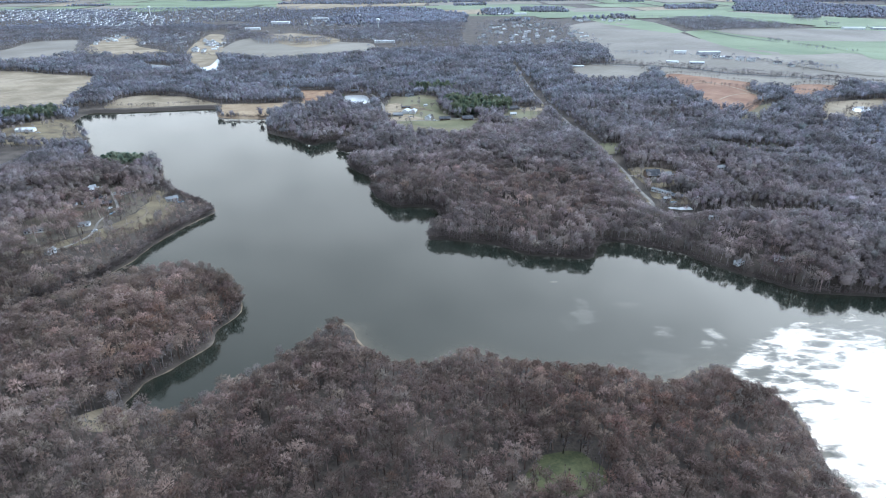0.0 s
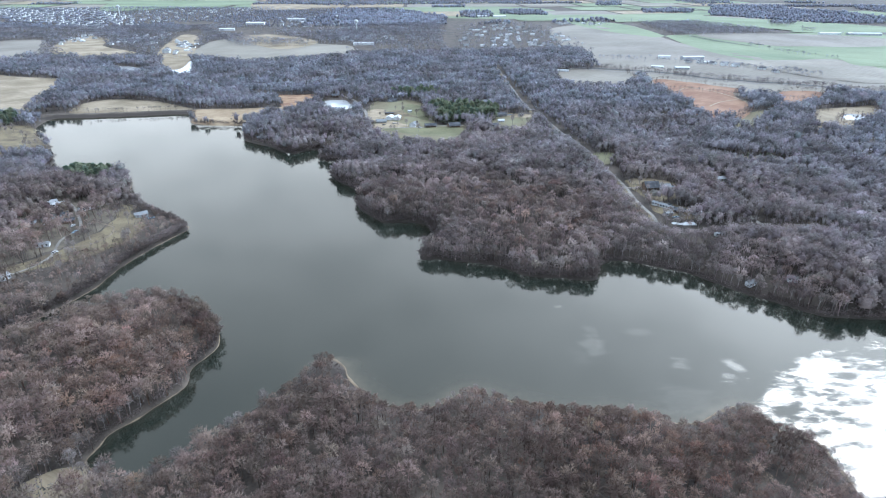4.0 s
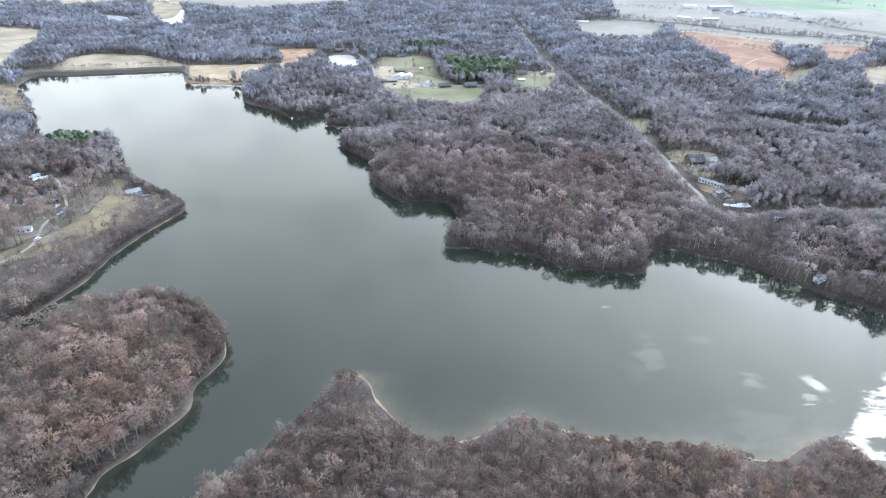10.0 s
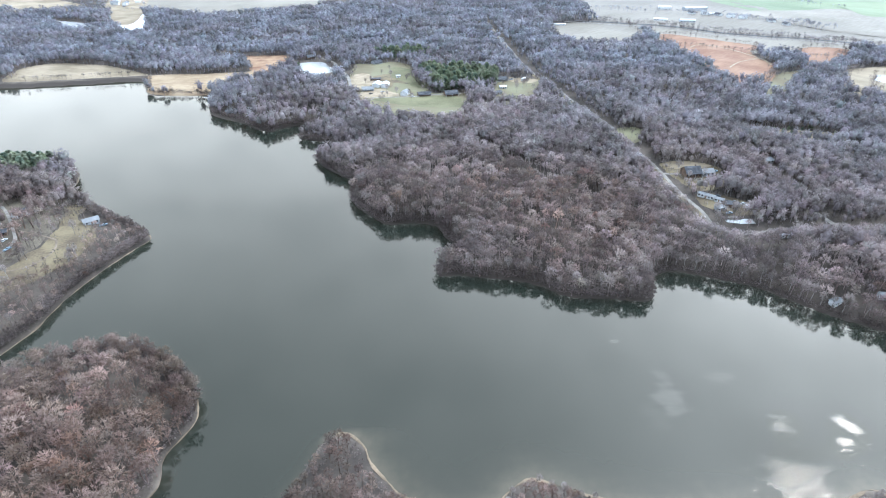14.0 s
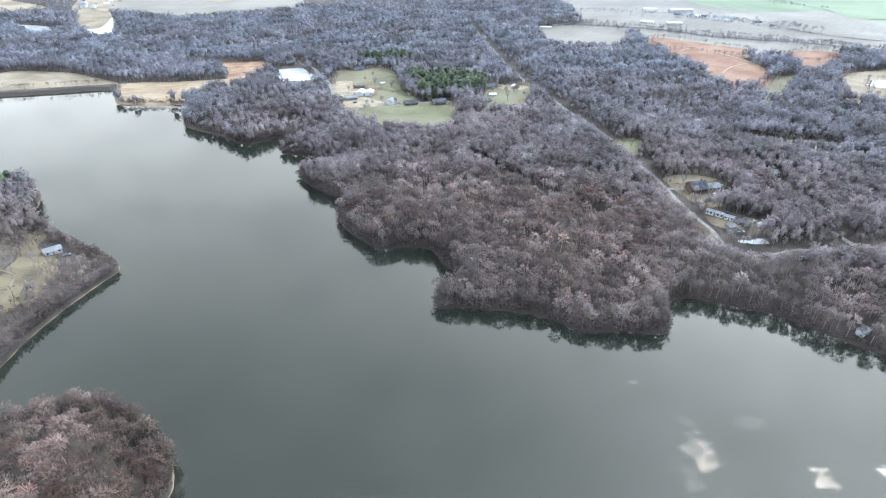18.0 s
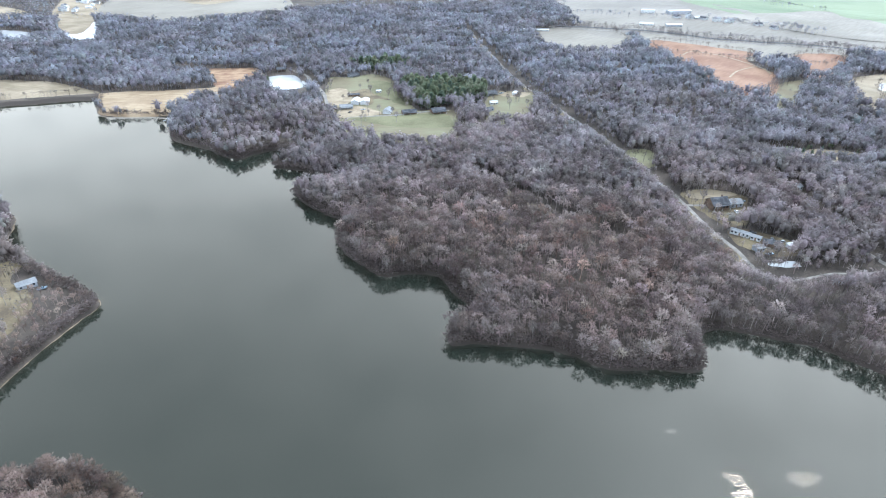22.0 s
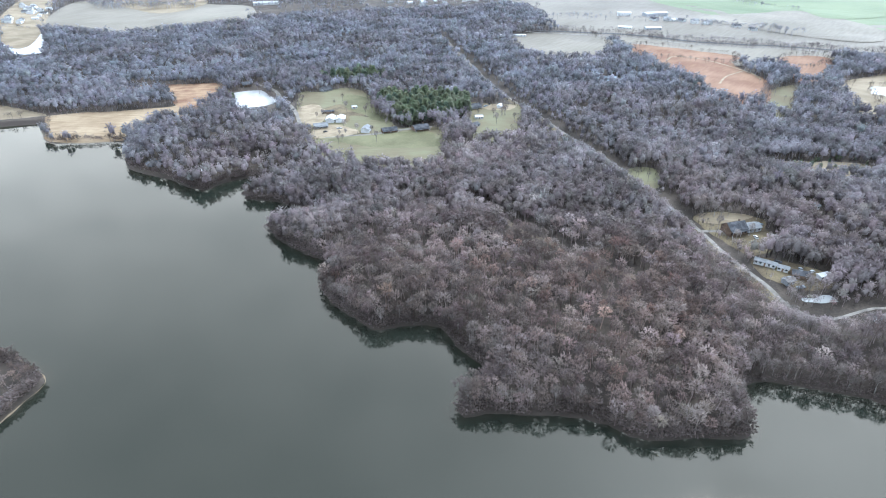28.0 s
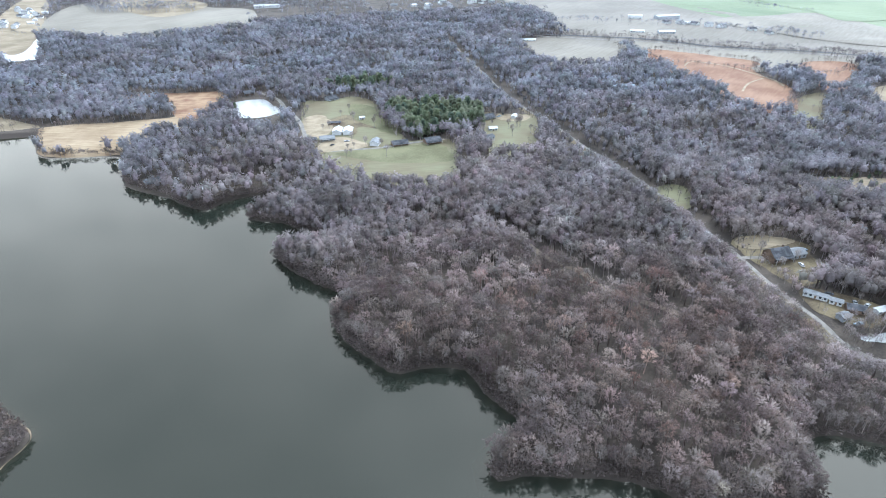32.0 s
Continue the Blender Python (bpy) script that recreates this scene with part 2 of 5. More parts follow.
    # glare painted in: gloss colour rises up to fourfold inside the ruffled patches
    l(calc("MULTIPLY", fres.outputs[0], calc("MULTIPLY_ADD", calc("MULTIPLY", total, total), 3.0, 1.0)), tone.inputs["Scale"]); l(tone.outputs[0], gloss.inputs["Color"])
    shoal = n("ShaderNodeAttribute"); shoal.attribute_name = "tint"
    bed = n("ShaderNodeMix"); bed.data_type = "RGBA"
    bed.inputs[6].default_value, bed.inputs[7].default_value = (0.0105, 0.0140, 0.0105, 1), (0.115, 0.095, 0.064, 1)
    cloudy = n("ShaderNodeTexNoise")
    cloudy.inputs["Scale"].default_value, cloudy.inputs["Detail"].default_value = 0.14, 3.0
    l(geo.outputs["Position"], cloudy.inputs["Vector"])
    l(calc("MULTIPLY", shoal.outputs["Fac"], calc("MULTIPLY_ADD", cloudy.outputs["Fac"], 1.3, 0.2)), bed.inputs[0])
    l(bed.outputs[2], silt.inputs["Color"])
    l(gloss.outputs[0], both.inputs[0]); l(silt.outputs[0], both.inputs[1])
    l(both.outputs[0], out.inputs["Surface"])
    return m


def ground_material():
    """Leaf litter and winter grass on land; sand, then dark silt, below the water line."""
    m = mat("ground_litter", (0.042, 0.034, 0.027), (0.096, 0.077, 0.060), 0.05, 0.7, 0.95, 0.5)
    nt = m.node_tree
    n, l = nt.nodes.new, nt.links.new
    p = nt.nodes["Principled BSDF"]
    land = p.inputs["Base Color"].links[0].from_socket
    geo, sep = n("ShaderNodeNewGeometry"), n("ShaderNodeSeparateXYZ")
    l(geo.outputs["Position"], sep.inputs[0])
    wob = n("ShaderNodeTexNoise"); wob.inputs["Scale"].default_value = 0.15
    l(geo.outputs["Position"], wob.inputs["Vector"])
    lev = n("ShaderNodeMath"); lev.operation = "MULTIPLY_ADD"; lev.inputs[1].default_value = 0.9
    l(wob.outputs["Fac"], lev.inputs[0]); l(sep.outputs["Z"], lev.inputs[2])
    ramp = n("ShaderNodeValToRGB")
    span = n("ShaderNodeMapRange")
    span.inputs["From Min"].default_value, span.inputs["From Max"].default_value = -3.0, 2.0
    l(lev.outputs[0], span.inputs["Value"]); l(span.outputs[0], ramp.inputs["Fac"])
    e = ramp.color_ramp.elements
    e[0].position, e[0].color = 0.0, (0.070, 0.071, 0.063, 1)
    e[1].position, e[1].color = 0.45, (0.080, 0.080, 0.068, 1)
    for pos, c in ((0.62, (0.12, 0.105, 0.078, 1)), (0.70, (0.20, 0.165, 0.125, 1)), (0.76, (0.15, 0.125, 0.098, 1))):
        x = e.new(pos); x.color = c
    on = n("ShaderNodeMapRange")
    on.inputs["From Min"].default_value, on.inputs["From Max"].default_value = 0.715, 0.765
    l(span.outputs[0], on.inputs["Value"])
    # steep banks are cut earth, gentle ones washed sand
    slope = n("ShaderNodeSeparateXYZ")
    l(geo.outputs["Normal"], slope.inputs[0])
    flat = n("ShaderNodeMapRange")
    flat.inputs["From Min"].default_value, flat.inputs["From Max"].default_value = 0.984, 0.9915
    l(slope.outputs["Z"], flat.inputs["Value"])
    above = n("ShaderNodeMath"); above.operation = "GREATER_THAN"; above.inputs[1].default_value = 0.56
    l(span.outputs[0], above.inputs[0])
    inv = n("ShaderNodeMath"); inv.operation = "SUBTRACT"; inv.inputs[0].default_value = 1.0
    l(flat.outputs[0], inv.inputs[1])
    cut = n("ShaderNodeMath"); cut.operation = "MULTIPLY"
    l(inv.outputs[0], cut.inputs[0]); l(above.outputs[0], cut.inputs[1])
    either = n("ShaderNodeMath"); either.operation = "MAXIMUM"
    l(cut.outputs[0], either.inputs[0]); l(on.outputs[0], either.inputs[1])
    earth = n("ShaderNodeMix"); earth.data_type = "RGBA"
    earth.inputs[7].default_value = (0.045, 0.036, 0.029, 1)
    sheer = n("ShaderNodeMapRange")
    sheer.inputs["From Min"].default_value, sheer.inputs["From Max"].default_value = 0.985, 0.93
    l(slope.outputs["Z"], sheer.inputs["Value"])
    l(sheer.outputs[0], earth.inputs[0]); l(land, earth.inputs[6])
    mix = n("ShaderNodeMix"); mix.data_type = "RGBA"
    l(either.outputs[0], mix.inputs[0]); l(ramp.outputs[0], mix.inputs[6]); l(earth.outputs[2], mix.inputs[7])
    l(mix.outputs[2], p.inputs["Base Color"])
    return m


GROUND = ground_material()
WATER = water_material()
TWIGS = mat("bare_twigs", (0.158, 0.137, 0.124), (0.335, 0.302, 0.284), 0.03, 0.6, 0.9, 0.0, tone=True, spray=0.48)
NEEDLES = mat("pine_needles", (0.086, 0.095, 0.056), (0.145, 0.152, 0.090), 0.1, 1.2, 0.8, 0.0, tone=True, spray=0.3)
BARK = mat("grey_bark", (0.16, 0.14, 0.125), (0.33, 0.30, 0.27), 0.5, 4.0, 0.9, 0.4)
TAN = mat("dry_tan_grass", (0.165, 0.130, 0.082), (0.275, 0.222, 0.150), 0.02, 0.5, 0.95, 0.4, streak=25)
RUST = mat("rust_brown_grass", (0.165, 0.086, 0.051), (0.238, 0.143, 0.088), 0.03, 0.5, 0.95, 0.4, streak=-40)
RUSTY = mat("rust_and_tan_weeds", (0.165, 0.088, 0.052), (0.29, 0.195, 0.115), 0.06, 0.35, 0.95, 0.4, streak=15)
LAWN = mat("winter_lawn", (0.130, 0.105, 0.062), (0.165, 0.156, 0.090), 0.025, 0.6, 0.95, 0.3, streak=10)
CROP = mat("winter_wheat", (0.120, 0.146, 0.082), (0.175, 0.202, 0.118), 0.004, 0.2, 0.95, 0.2, streak=62)
STUBBLE = mat("pale_stubble", (0.155, 0.135, 0.105), (0.222, 0.197, 0.155), 0.006, 0.3, 0.95, 0.3, streak=-38)
SOIL = mat("bare_pinkish_soil", (0.140, 0.122, 0.097), (0.203, 0.180, 0.145), 0.006, 0.3, 0.95, 0.3, streak=-40)
SAND = mat("washed_shore_sand", (0.095, 0.072, 0.047), (0.220, 0.166, 0.108), 0.07, 1.2, 0.95, 0.3)
GREENSWARD = mat("wet_green_grass", (0.046, 0.050, 0.022), (0.098, 0.098, 0.044), 0.12, 0.8, 0.95, 0.3)
LUSH = mat("green_winter_grass", (0.100, 0.094, 0.048), (0.152, 0.142, 0.076), 0.04, 0.6, 0.95, 0.3)
GRAVEL = mat("pale_gravel", (0.15, 0.136, 0.117), (0.25, 0.225, 0.193), 0.2, 3.0, 0.95, 0.4)
DIRT = mat("bare_yellow_dirt", (0.20, 0.157, 0.10), (0.295, 0.238, 0.16), 0.1, 1.5, 0.95, 0.4)
BALLAST = mat("dark_rail_ballast", (0.05, 0.05, 0.055), (0.11, 0.105, 0.10), 0.2, 2.0, 0.95, 0.4)
RIPRAP = mat("grey_riprap_stone", (0.10, 0.095, 0.09), (0.26, 0.24, 0.22), 0.15, 1.2, 0.95, 0.8)
# pale base colour stands in for the bright low sky the ponds mirror
POND = mat("pond_sky_glare", (0.33, 0.33, 0.315), (0.42, 0.415, 0.395), 0.01, 0.1, 0.12, 0.0)
ORANGE = mat("orange_tan_grass", (0.20, 0.140, 0.082), (0.32, 0.245, 0.155), 0.03, 0.4, 0.95, 0.4, streak=20)
LEAFY = mat("leaf_strewn_yard", (0.070, 0.057, 0.042), (0.150, 0.125, 0.088), 0.06, 0.7, 0.95, 0.4)
ROUGH = mat("thin_rough_grass", (0.080, 0.060, 0.039), (0.170, 0.136, 0.078), 0.06, 0.7, 0.95, 0.4)
PATHSOIL = mat("brown_path_soil", (0.11, 0.085, 0.062), (0.19, 0.15, 0.11), 0.1, 1.0, 0.95, 0.4)
WHITE = mat("white_siding", (0.46, 0.46, 0.45), (0.60, 0.60, 0.59), 0.3, 2.0, 0.6, 0.1)
GREYWALL = mat("grey_siding", (0.26, 0.27, 0.28), (0.40, 0.41, 0.42), 0.3, 2.0, 0.7, 0.1)
BROWNWALL = mat("brown_wood_siding", (0.10, 0.07, 0.05), (0.20, 0.14, 0.10), 0.3, 2.0, 0.8, 0.2)
DARKROOF = mat("dark_shingle_roof", (0.035, 0.036, 0.04), (0.10, 0.10, 0.105), 0.3, 3.0, 0.85, 0.4)
GREYROOF = mat("grey_metal_roof", (0.13, 0.134, 0.135), (0.215, 0.218, 0.217), 0.2, 2.0, 0.6, 0.1)
WHITEROOF = mat("white_metal_roof", (0.40, 0.41, 0.41), (0.54, 0.545, 0.54), 0.2, 2.0, 0.6, 0.1)
BLUEROOF = mat("blue_metal_roof", (0.16, 0.22, 0.27), (0.25, 0.32, 0.37), 0.2, 2.0, 0.45, 0.1)
GLASS = mat("dark_window_glass", (0.02, 0.025, 0.03), (0.05, 0.055, 0.06), 0.5, 3.0, 0.1, 0.0)

# ---- the plan: shoreline, in metres ----
DAM = [(-546, 880), (-544, 915), (-513, 917), (-430, 928), (-364, 939), (-352, 915), (-329, 869)]
NORTH = [(-296, 864), (-258, 855), (-248, 838), (-243, 805), (-233, 780), (-215, 763), (-194, 748), (-183, 735), (-169, 722),
         (-160, 718), (-150, 728), (-130, 737), (-112, 728), (-122, 705), (-129, 696), (-119, 690), (-101, 681), (-87, 665),
         (-76, 653), (-62, 648), (-66, 641), (-88, 642), (-108, 638), (-105, 631), (-95, 613), (-79, 593), (-62, 579)]
PROMONTORY = [(-59, 573), (-66, 568), (-71, 557), (-70, 545), (-63, 528), (-54, 516), (-48, 507), (-39, 501), (-29, 503),
              (-12, 500), (-6, 494), (-3, 480), (5, 466), (9, 456), (1, 448), (-10, 441), (-12, 433), (-9, 429), (2, 430),
              (14, 426), (34, 421), (50, 413), (62, 402), (75, 398), (95, 395), (107, 391), (115, 395)]
EAST = [(117, 407), (127, 420), (138, 422), (150, 418), (166, 409), (180, 401), (194, 385), (207, 370), (221, 358), (236, 343),
        (246, 338), (268, 335), (300, 332), (380, 325), (480, 300), (520, 230), (460, 120), (330, 60), (230, 70), (188, 110)]
SOUTH = [(168, 172), (170, 204), (171, 221), (171, 232), (157, 241), (154, 253), (147, 259), (137, 256), (131, 252), (123, 248),
         (115, 247), (108, 248), (100, 253), (86, 256), (61, 257), (50, 261), (38, 264), (31, 268), (19, 274), (11, 276),
         (2, 270), (-6, 264), (-14, 262), (-21, 262), (-31, 267), (-41, 274), (-47, 282), (-52, 290), (-55, 300), (-65, 307)]
ARM = [(-74, 300), (-81, 284), (-97, 261), (-110, 243), (-122, 230), (-131, 220), (-141, 221), (-150, 225), (-157, 229),
       (-162, 234), (-161, 242), (-160, 250), (-151, 261), (-142, 275), (-136, 286), (-138, 300), (-131, 317), (-131, 327),
       (-135, 338), (-142, 348), (-160, 365), (-184, 375), (-204, 370), (-227, 354), (-247, 337), (-262, 325), (-275, 324)]
WEST = [(-272, 334), (-258, 346), (-249, 362), (-240, 380), (-235, 398), (-233, 420), (-228, 440), (-221, 462), (-212, 482),
        (-207, 496), (-222, 512), (-250, 535), (-280, 562), (-297, 585), (-301, 602), (-311, 624), (-340, 640), (-380, 640),
        (-410, 649), (-422, 683), (-436, 708), (-474, 714), (-472, 735), (-462, 756), (-481, 777), (-510, 810), (-533, 843)]


def smooth_loop(points, step=2.5, wobble=1.0):
    """A closed Catmull-Rom curve through the points, with a little unevenness."""
    p = np.array(points, float)
    out = []
    for i in range(len(p)):
        a, b, c, d = p[i - 1], p[i], p[(i + 1) % len(p)], p[(i + 2) % len(p)]
        k = max(2, int(np.linalg.norm(c - b) / step))
        for s in np.arange(k) / k:
            q = 0.5 * ((2 * b) + (c - a) * s + (2 * a - 5 * b + 4 * c - d) * s * s + (3 * b - a - 3 * c + d) * s ** 3)
            w = noise.noise_vector(Vector((q[0] * 0.12, q[1] * 0.12, 0.0)))
            out.append((q[0] + wobble * w[0], q[1] + wobble * w[1]))
    return np.array(out)


LAKE = smooth_loop(DAM + NORTH + PROMONTORY + EAST + SOUTH + ARM + WEST)


def inside(px, py, poly):
    poly = np.asarray(poly, float)
    px, py = np.asarray(px, float), np.asarray(py, float)
    hit = np.zeros(px.shape, bool)
    for (ax, ay), (bx, by) in zip(poly, np.roll(poly, -1, 0)):
        if ay != by:
            hit ^= ((ay > py) != (by > py)) & (px < (bx - ax) * (py - ay) / (by - ay) + ax)
    return hit


def distance(px, py, line, closed=True):
    line = np.asarray(line, float)
    best = np.full(np.shape(px), 1e9)
    ends = np.roll(line, -1, 0) if closed else line[1:]
    for (ax, ay), (bx, by) in zip(line, ends):
        dx, dy = bx - ax, by - ay
        s = np.clip(((px - ax) * dx + (py - ay) * dy) / (dx * dx + dy * dy + 1e-9), 0, 1)
        best = np.minimum(best, (px - ax - s * dx) ** 2 + (py - ay - s * dy) ** 2)
    return np.sqrt(best)


# ---- the ground: one sheet to the horizon ----
LEVELS = [(100, 480, 14), (180, 560, 14), (200, 480, 12), (60, 600, 14), (-20, 800, 10), (-40, 850, 9), (-85, 850, 9), (110, 850, 13),
          (245, 650, 19), (287, 890, 16), (390, 812, 25), (570, 797, 22), (630, 950, 26), (500, 1250, 27), (190, 1335, 16),
          (-350, 1000, 3), (-540, 1400, 3), (-300, 450, 10), (-250, 515, 8), (-180, 300, 10), (0, 220, 12), (100, 220, 10),
          (-1300, 2900, 8), (700, 2000, 25), (-140, 965, 7), (-720, 1100, 5), (-560, 780, 5), (260, 420, 12)]


def stretch(lo, hi, step, low_end, high_end):
    mid = list(np.arange(lo, hi + step, step))
    up, s = [], step
    while (up or mid)[-1] < high_end:
        s *= 1.13
        up.append((up or mid)[-1] + s)
    down, s = [], step
    while (down or mid[:1])[-1] > low_end:
        s *= 1.13
        down.append((down or mid[:1])[-1] - s)
    return np.array(down[::-1] + mid + up)


GX, GY = stretch(-640, 720, 5, -5200, 5200), stretch(120, 1060, 5, -1800, 5200)


def build_heights():
    x, y = np.meshgrid(GX, GY)
    top = bottom = 0
    for lx, ly, lz in LEVELS:
        w = 1 / ((x - lx) ** 2 + (y - ly) ** 2 + 90 ** 2) ** 1.5
        top, bottom = top + w * lz, bottom + w
    level = top / bottom
    d = np.full(x.shape, 400.0)
    m = (x > -950) & (x < 900) & (y > -300) & (y < 1300)
    d[m] = distance(x[m], y[m], LAKE)
    wet = inside(x, y, LAKE)
    rough = np.zeros(x.shape)
    for k, (f, a) in enumerate(((0.011, 1.6), (0.027, 0.8))):
        rough += a * np.sin(f * x * 1.3 + 2 * k + np.sin(f * y * 1.7)) * np.sin(f * y * 1.1 + k + np.sin(f * x * 1.9))
    steep = np.clip((y - 345 + 0.35 * np.minimum(x, 150)) / 40, 0, 1) * np.clip((x + 215) / 40, 0, 1)
    land = np.minimum(d * (0.12 + 0.5 * steep), 0.8 + 0.5 * steep) + level * (1 - np.exp(-np.maximum(d - 3, 0) / 38)) + rough * np.clip(d / 60, 0, 1) * np.clip(1.5 - y / 2000, 0, 1)
    # the dam's crest and its two faces
    crest = distance(x, y, [(-560, 922), (-513, 926), (-430, 937), (-360, 950)], False)
    land = np.maximum(land, np.where(~wet, 4.2 - np.maximum(crest - 3, 0) * 0.35, -9))
    h = np.where(wet, -np.minimum(d * (0.13 + 0.45 * steep), 5.0), land)
    # level pans for the ponds
    for px, py, r, lv in PANS:
        k = np.clip(1.6 - np.hypot(x - px, y - py) / r, 0, 1)
        k = k * k * (3 - 2 * k)
        h = h * (1 - k) + lv * k
    return h


PANS = [(-138, 965, 48, 7.0), (-545, 1410, 130, 3.0), (568, 792, 30, 22.0), (-640, 1385, 80, 3.0)]
HEIGHT = build_heights()


def hgt(x, y):
    """Ground level at places of the plan."""
    x, y = np.atleast_1d(np.asarray(x, float)), np.atleast_1d(np.asarray(y, float))
    i = np.clip(np.searchsorted(GX, x) - 1, 0, len(GX) - 2)
    j = np.clip(np.searchsorted(GY, y) - 1, 0, len(GY) - 2)
    u, v = (x - GX[i]) / (GX[i + 1] - GX[i]), (y - GY[j]) / (GY[j + 1] - GY[j])
    return (HEIGHT[j, i] * (1 - u) + HEIGHT[j, i + 1] * u) * (1 - v) + (HEIGHT[j + 1, i] * (1 - u) + HEIGHT[j + 1, i + 1] * u) * v


def raw_mesh(name, verts, faces, material, smooth=False, tint=None):
    """A mesh from arrays; faces all of one size."""
    verts, faces = np.asarray(verts, np.float32), np.asarray(faces, np.int32)
    me = bpy.data.meshes.new(name)
    k = faces.shape[1]
    me.vertices.add(len(verts)); me.vertices.foreach_set("co", verts.ravel())
    me.loops.add(faces.size); me.loops.foreach_set("vertex_index", faces.ravel())
    me.polygons.add(len(faces)); me.polygons.foreach_set("loop_start", np.arange(0, faces.size, k, dtype=np.int32))
    me.polygons.foreach_set("use_smooth", np.full(len(faces), smooth))
    if tint is not None:
        at = me.attributes.new("tint", "FLOAT_COLOR", "POINT")
        at.data.foreach_set("color", np.asarray(tint, np.float32).ravel())
    me.update(calc_edges=True)
    me.materials.append(material)
    return me


def build_ground():
    nx, ny = len(GX), len(GY)
    x, y = np.meshgrid(GX, GY)
    v = np.stack([x, y, HEIGHT], -1).reshape(-1, 3)
    i = (np.arange(ny - 1)[:, None] * nx + np.arange(nx - 1)).ravel()
    f = np.stack([i, i + 1, i + nx + 1, i + nx], -1)
    ob = new("ground", raw_mesh("ground", v, f, GROUND, True))
    tagged(ob, "brown leaf litter and winter grass rolling down to the lake", "ground", kind="structure")
    wx, wy = np.meshgrid(np.arange(-620.0, 541, 5), np.arange(25.0, 956, 5))
    deep, off = inside(wx, wy, LAKE), distance(wx, wy, LAKE)
    south = (wy < 306) & (wx > -72) & (wx < 172)
    shoal = np.where(deep, np.exp(-off / np.where(south, 5.5, 2.2)), 1.0) * np.where(south, 0.55, 0.16)
    keep = deep | (off < 9)
    k = wx.shape[1]
    i = (np.arange(wx.shape[0] - 1)[:, None] * k + np.arange(k - 1)).ravel()
    f = np.stack([i, i + 1, i + k + 1, i + k], -1)
    f = f[keep.ravel()[f].any(1)]
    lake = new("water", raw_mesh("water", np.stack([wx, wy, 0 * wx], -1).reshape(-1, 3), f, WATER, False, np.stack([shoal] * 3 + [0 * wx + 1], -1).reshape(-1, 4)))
    tagged(lake, "calm grey-green lake water mirroring a cloudy sky", "lake", kind="structure")


build_ground()


def patch(name, poly, material, lift=0.15, cell=8.0, label="", category="", round_to=0, level=None):
    """A piece of land cover draped over the ground."""
    poly = [tuple(p) for p in (smooth_loop(poly, round_to, 2.6) if round_to else poly)]
    bm = bmesh.new()
    vs = [bm.verts.new((x, y, 0)) for x, y in poly]
    es = [bm.edges.new((vs[i], vs[(i + 1) % len(vs)])) for i in range(len(vs))]
    bmesh.ops.triangle_fill(bm, use_beauty=True, edges=es)
    if level is None:
        a = np.array(poly)
        for axis in (0, 1):
            for c in np.arange(a[:, axis].min() + cell, a[:, axis].max(), cell):
                at, no = Vector((0, 0, 0)), Vector((0, 0, 0))
                at[axis], no[axis] = c, 1
                bmesh.ops.bisect_plane(bm, geom=bm.verts[:] + bm.edges[:] + bm.faces[:], plane_co=at, plane_no=no)
        co = np.array([v.co[:] for v in bm.verts])
        for v, z in zip(bm.verts, hgt(co[:, 0], co[:, 1])):
            v.co.z = z + lift
    else:
        for v in bm.verts:
            v.co.z = level
    bmesh.ops.recalc_face_normals(bm, faces=bm.faces)
    for f in bm.faces:
        if f.normal.z < 0:
            f.normal_flip()
    me = bpy.data.meshes.new(name)
    bm.to_mesh(me); bm.free()
    me.materials.append(material)
    return tagged(new(name, me), label, category, kind="structure")


def ribbon(name, line, width, material, lift=0.2, label="", category="road", step=5.0, vary=0.0):
    """A road or path along a line of the plan, draped over the ground."""
    p = np.array(line, float)
    out = []
    for i in range(len(p) - 1):
        a, b, c, d = p[max(i - 1, 0)], p[i], p[i + 1], p[min(i + 2, len(p) - 1)]
        k = max(2, int(np.linalg.norm(c - b) / step))
        for s in np.arange(k) / k:
            out.append(0.5 * ((2 * b) + (c - a) * s + (2 * a - 5 * b + 4 * c - d) * s * s + (3 * b - a - 3 * c + d) * s ** 3))
    out.append(p[-1])
    c = np.array(out)
    t = np.gradient(c, axis=0)
    t /= np.linalg.norm(t, axis=1)[:, None] + 1e-9
    nrm = np.stack([-t[:, 1], t[:, 0]], 1)
    uneven = np.array([max(0.12, 1 + vary * (2.6 * noise.noise(Vector((q[0] * 0.07, q[1] * 0.07, 3.1))) + 1.2 * noise.noise(Vector((q[0] * 0.3, q[1] * 0.3, 0.7))))) for q in c])[:, None]
    rows = []
    for s in (-0.5, 0.0, 0.5):
        q = c + nrm * width * uneven * s
        rows.append(np.column_stack([q, hgt(q[:, 0], q[:, 1]) + lift + (0.05 if s == 0 else 0)]))
    v = np.concatenate(rows)
    n = len(c)
    i = np.arange(n - 1)
    f = np.concatenate([np.stack([i + k * n, i + 1 + k * n, i + 1 + (k + 1) * n, i + (k + 1) * n], 1) for k in (0, 1)])
    return tagged(new(name, raw_mesh(name, v, f[:, ::-1], material)), label, category, kind="structure")


# ---- fields, ponds, roads ----
OPEN = []      # plan outlines that carry no woods


def opened(poly):
    """An outline in the woods, its near side drawn on by the height of the trees that stand before it."""
    p = np.array(poly, float)
    base = np.array((-40.0, 150.0))
    out = []
    for q in p:
        way = (q - base) / np.linalg.norm(q - base)
        a, b = q + way * 4, q - way * 4
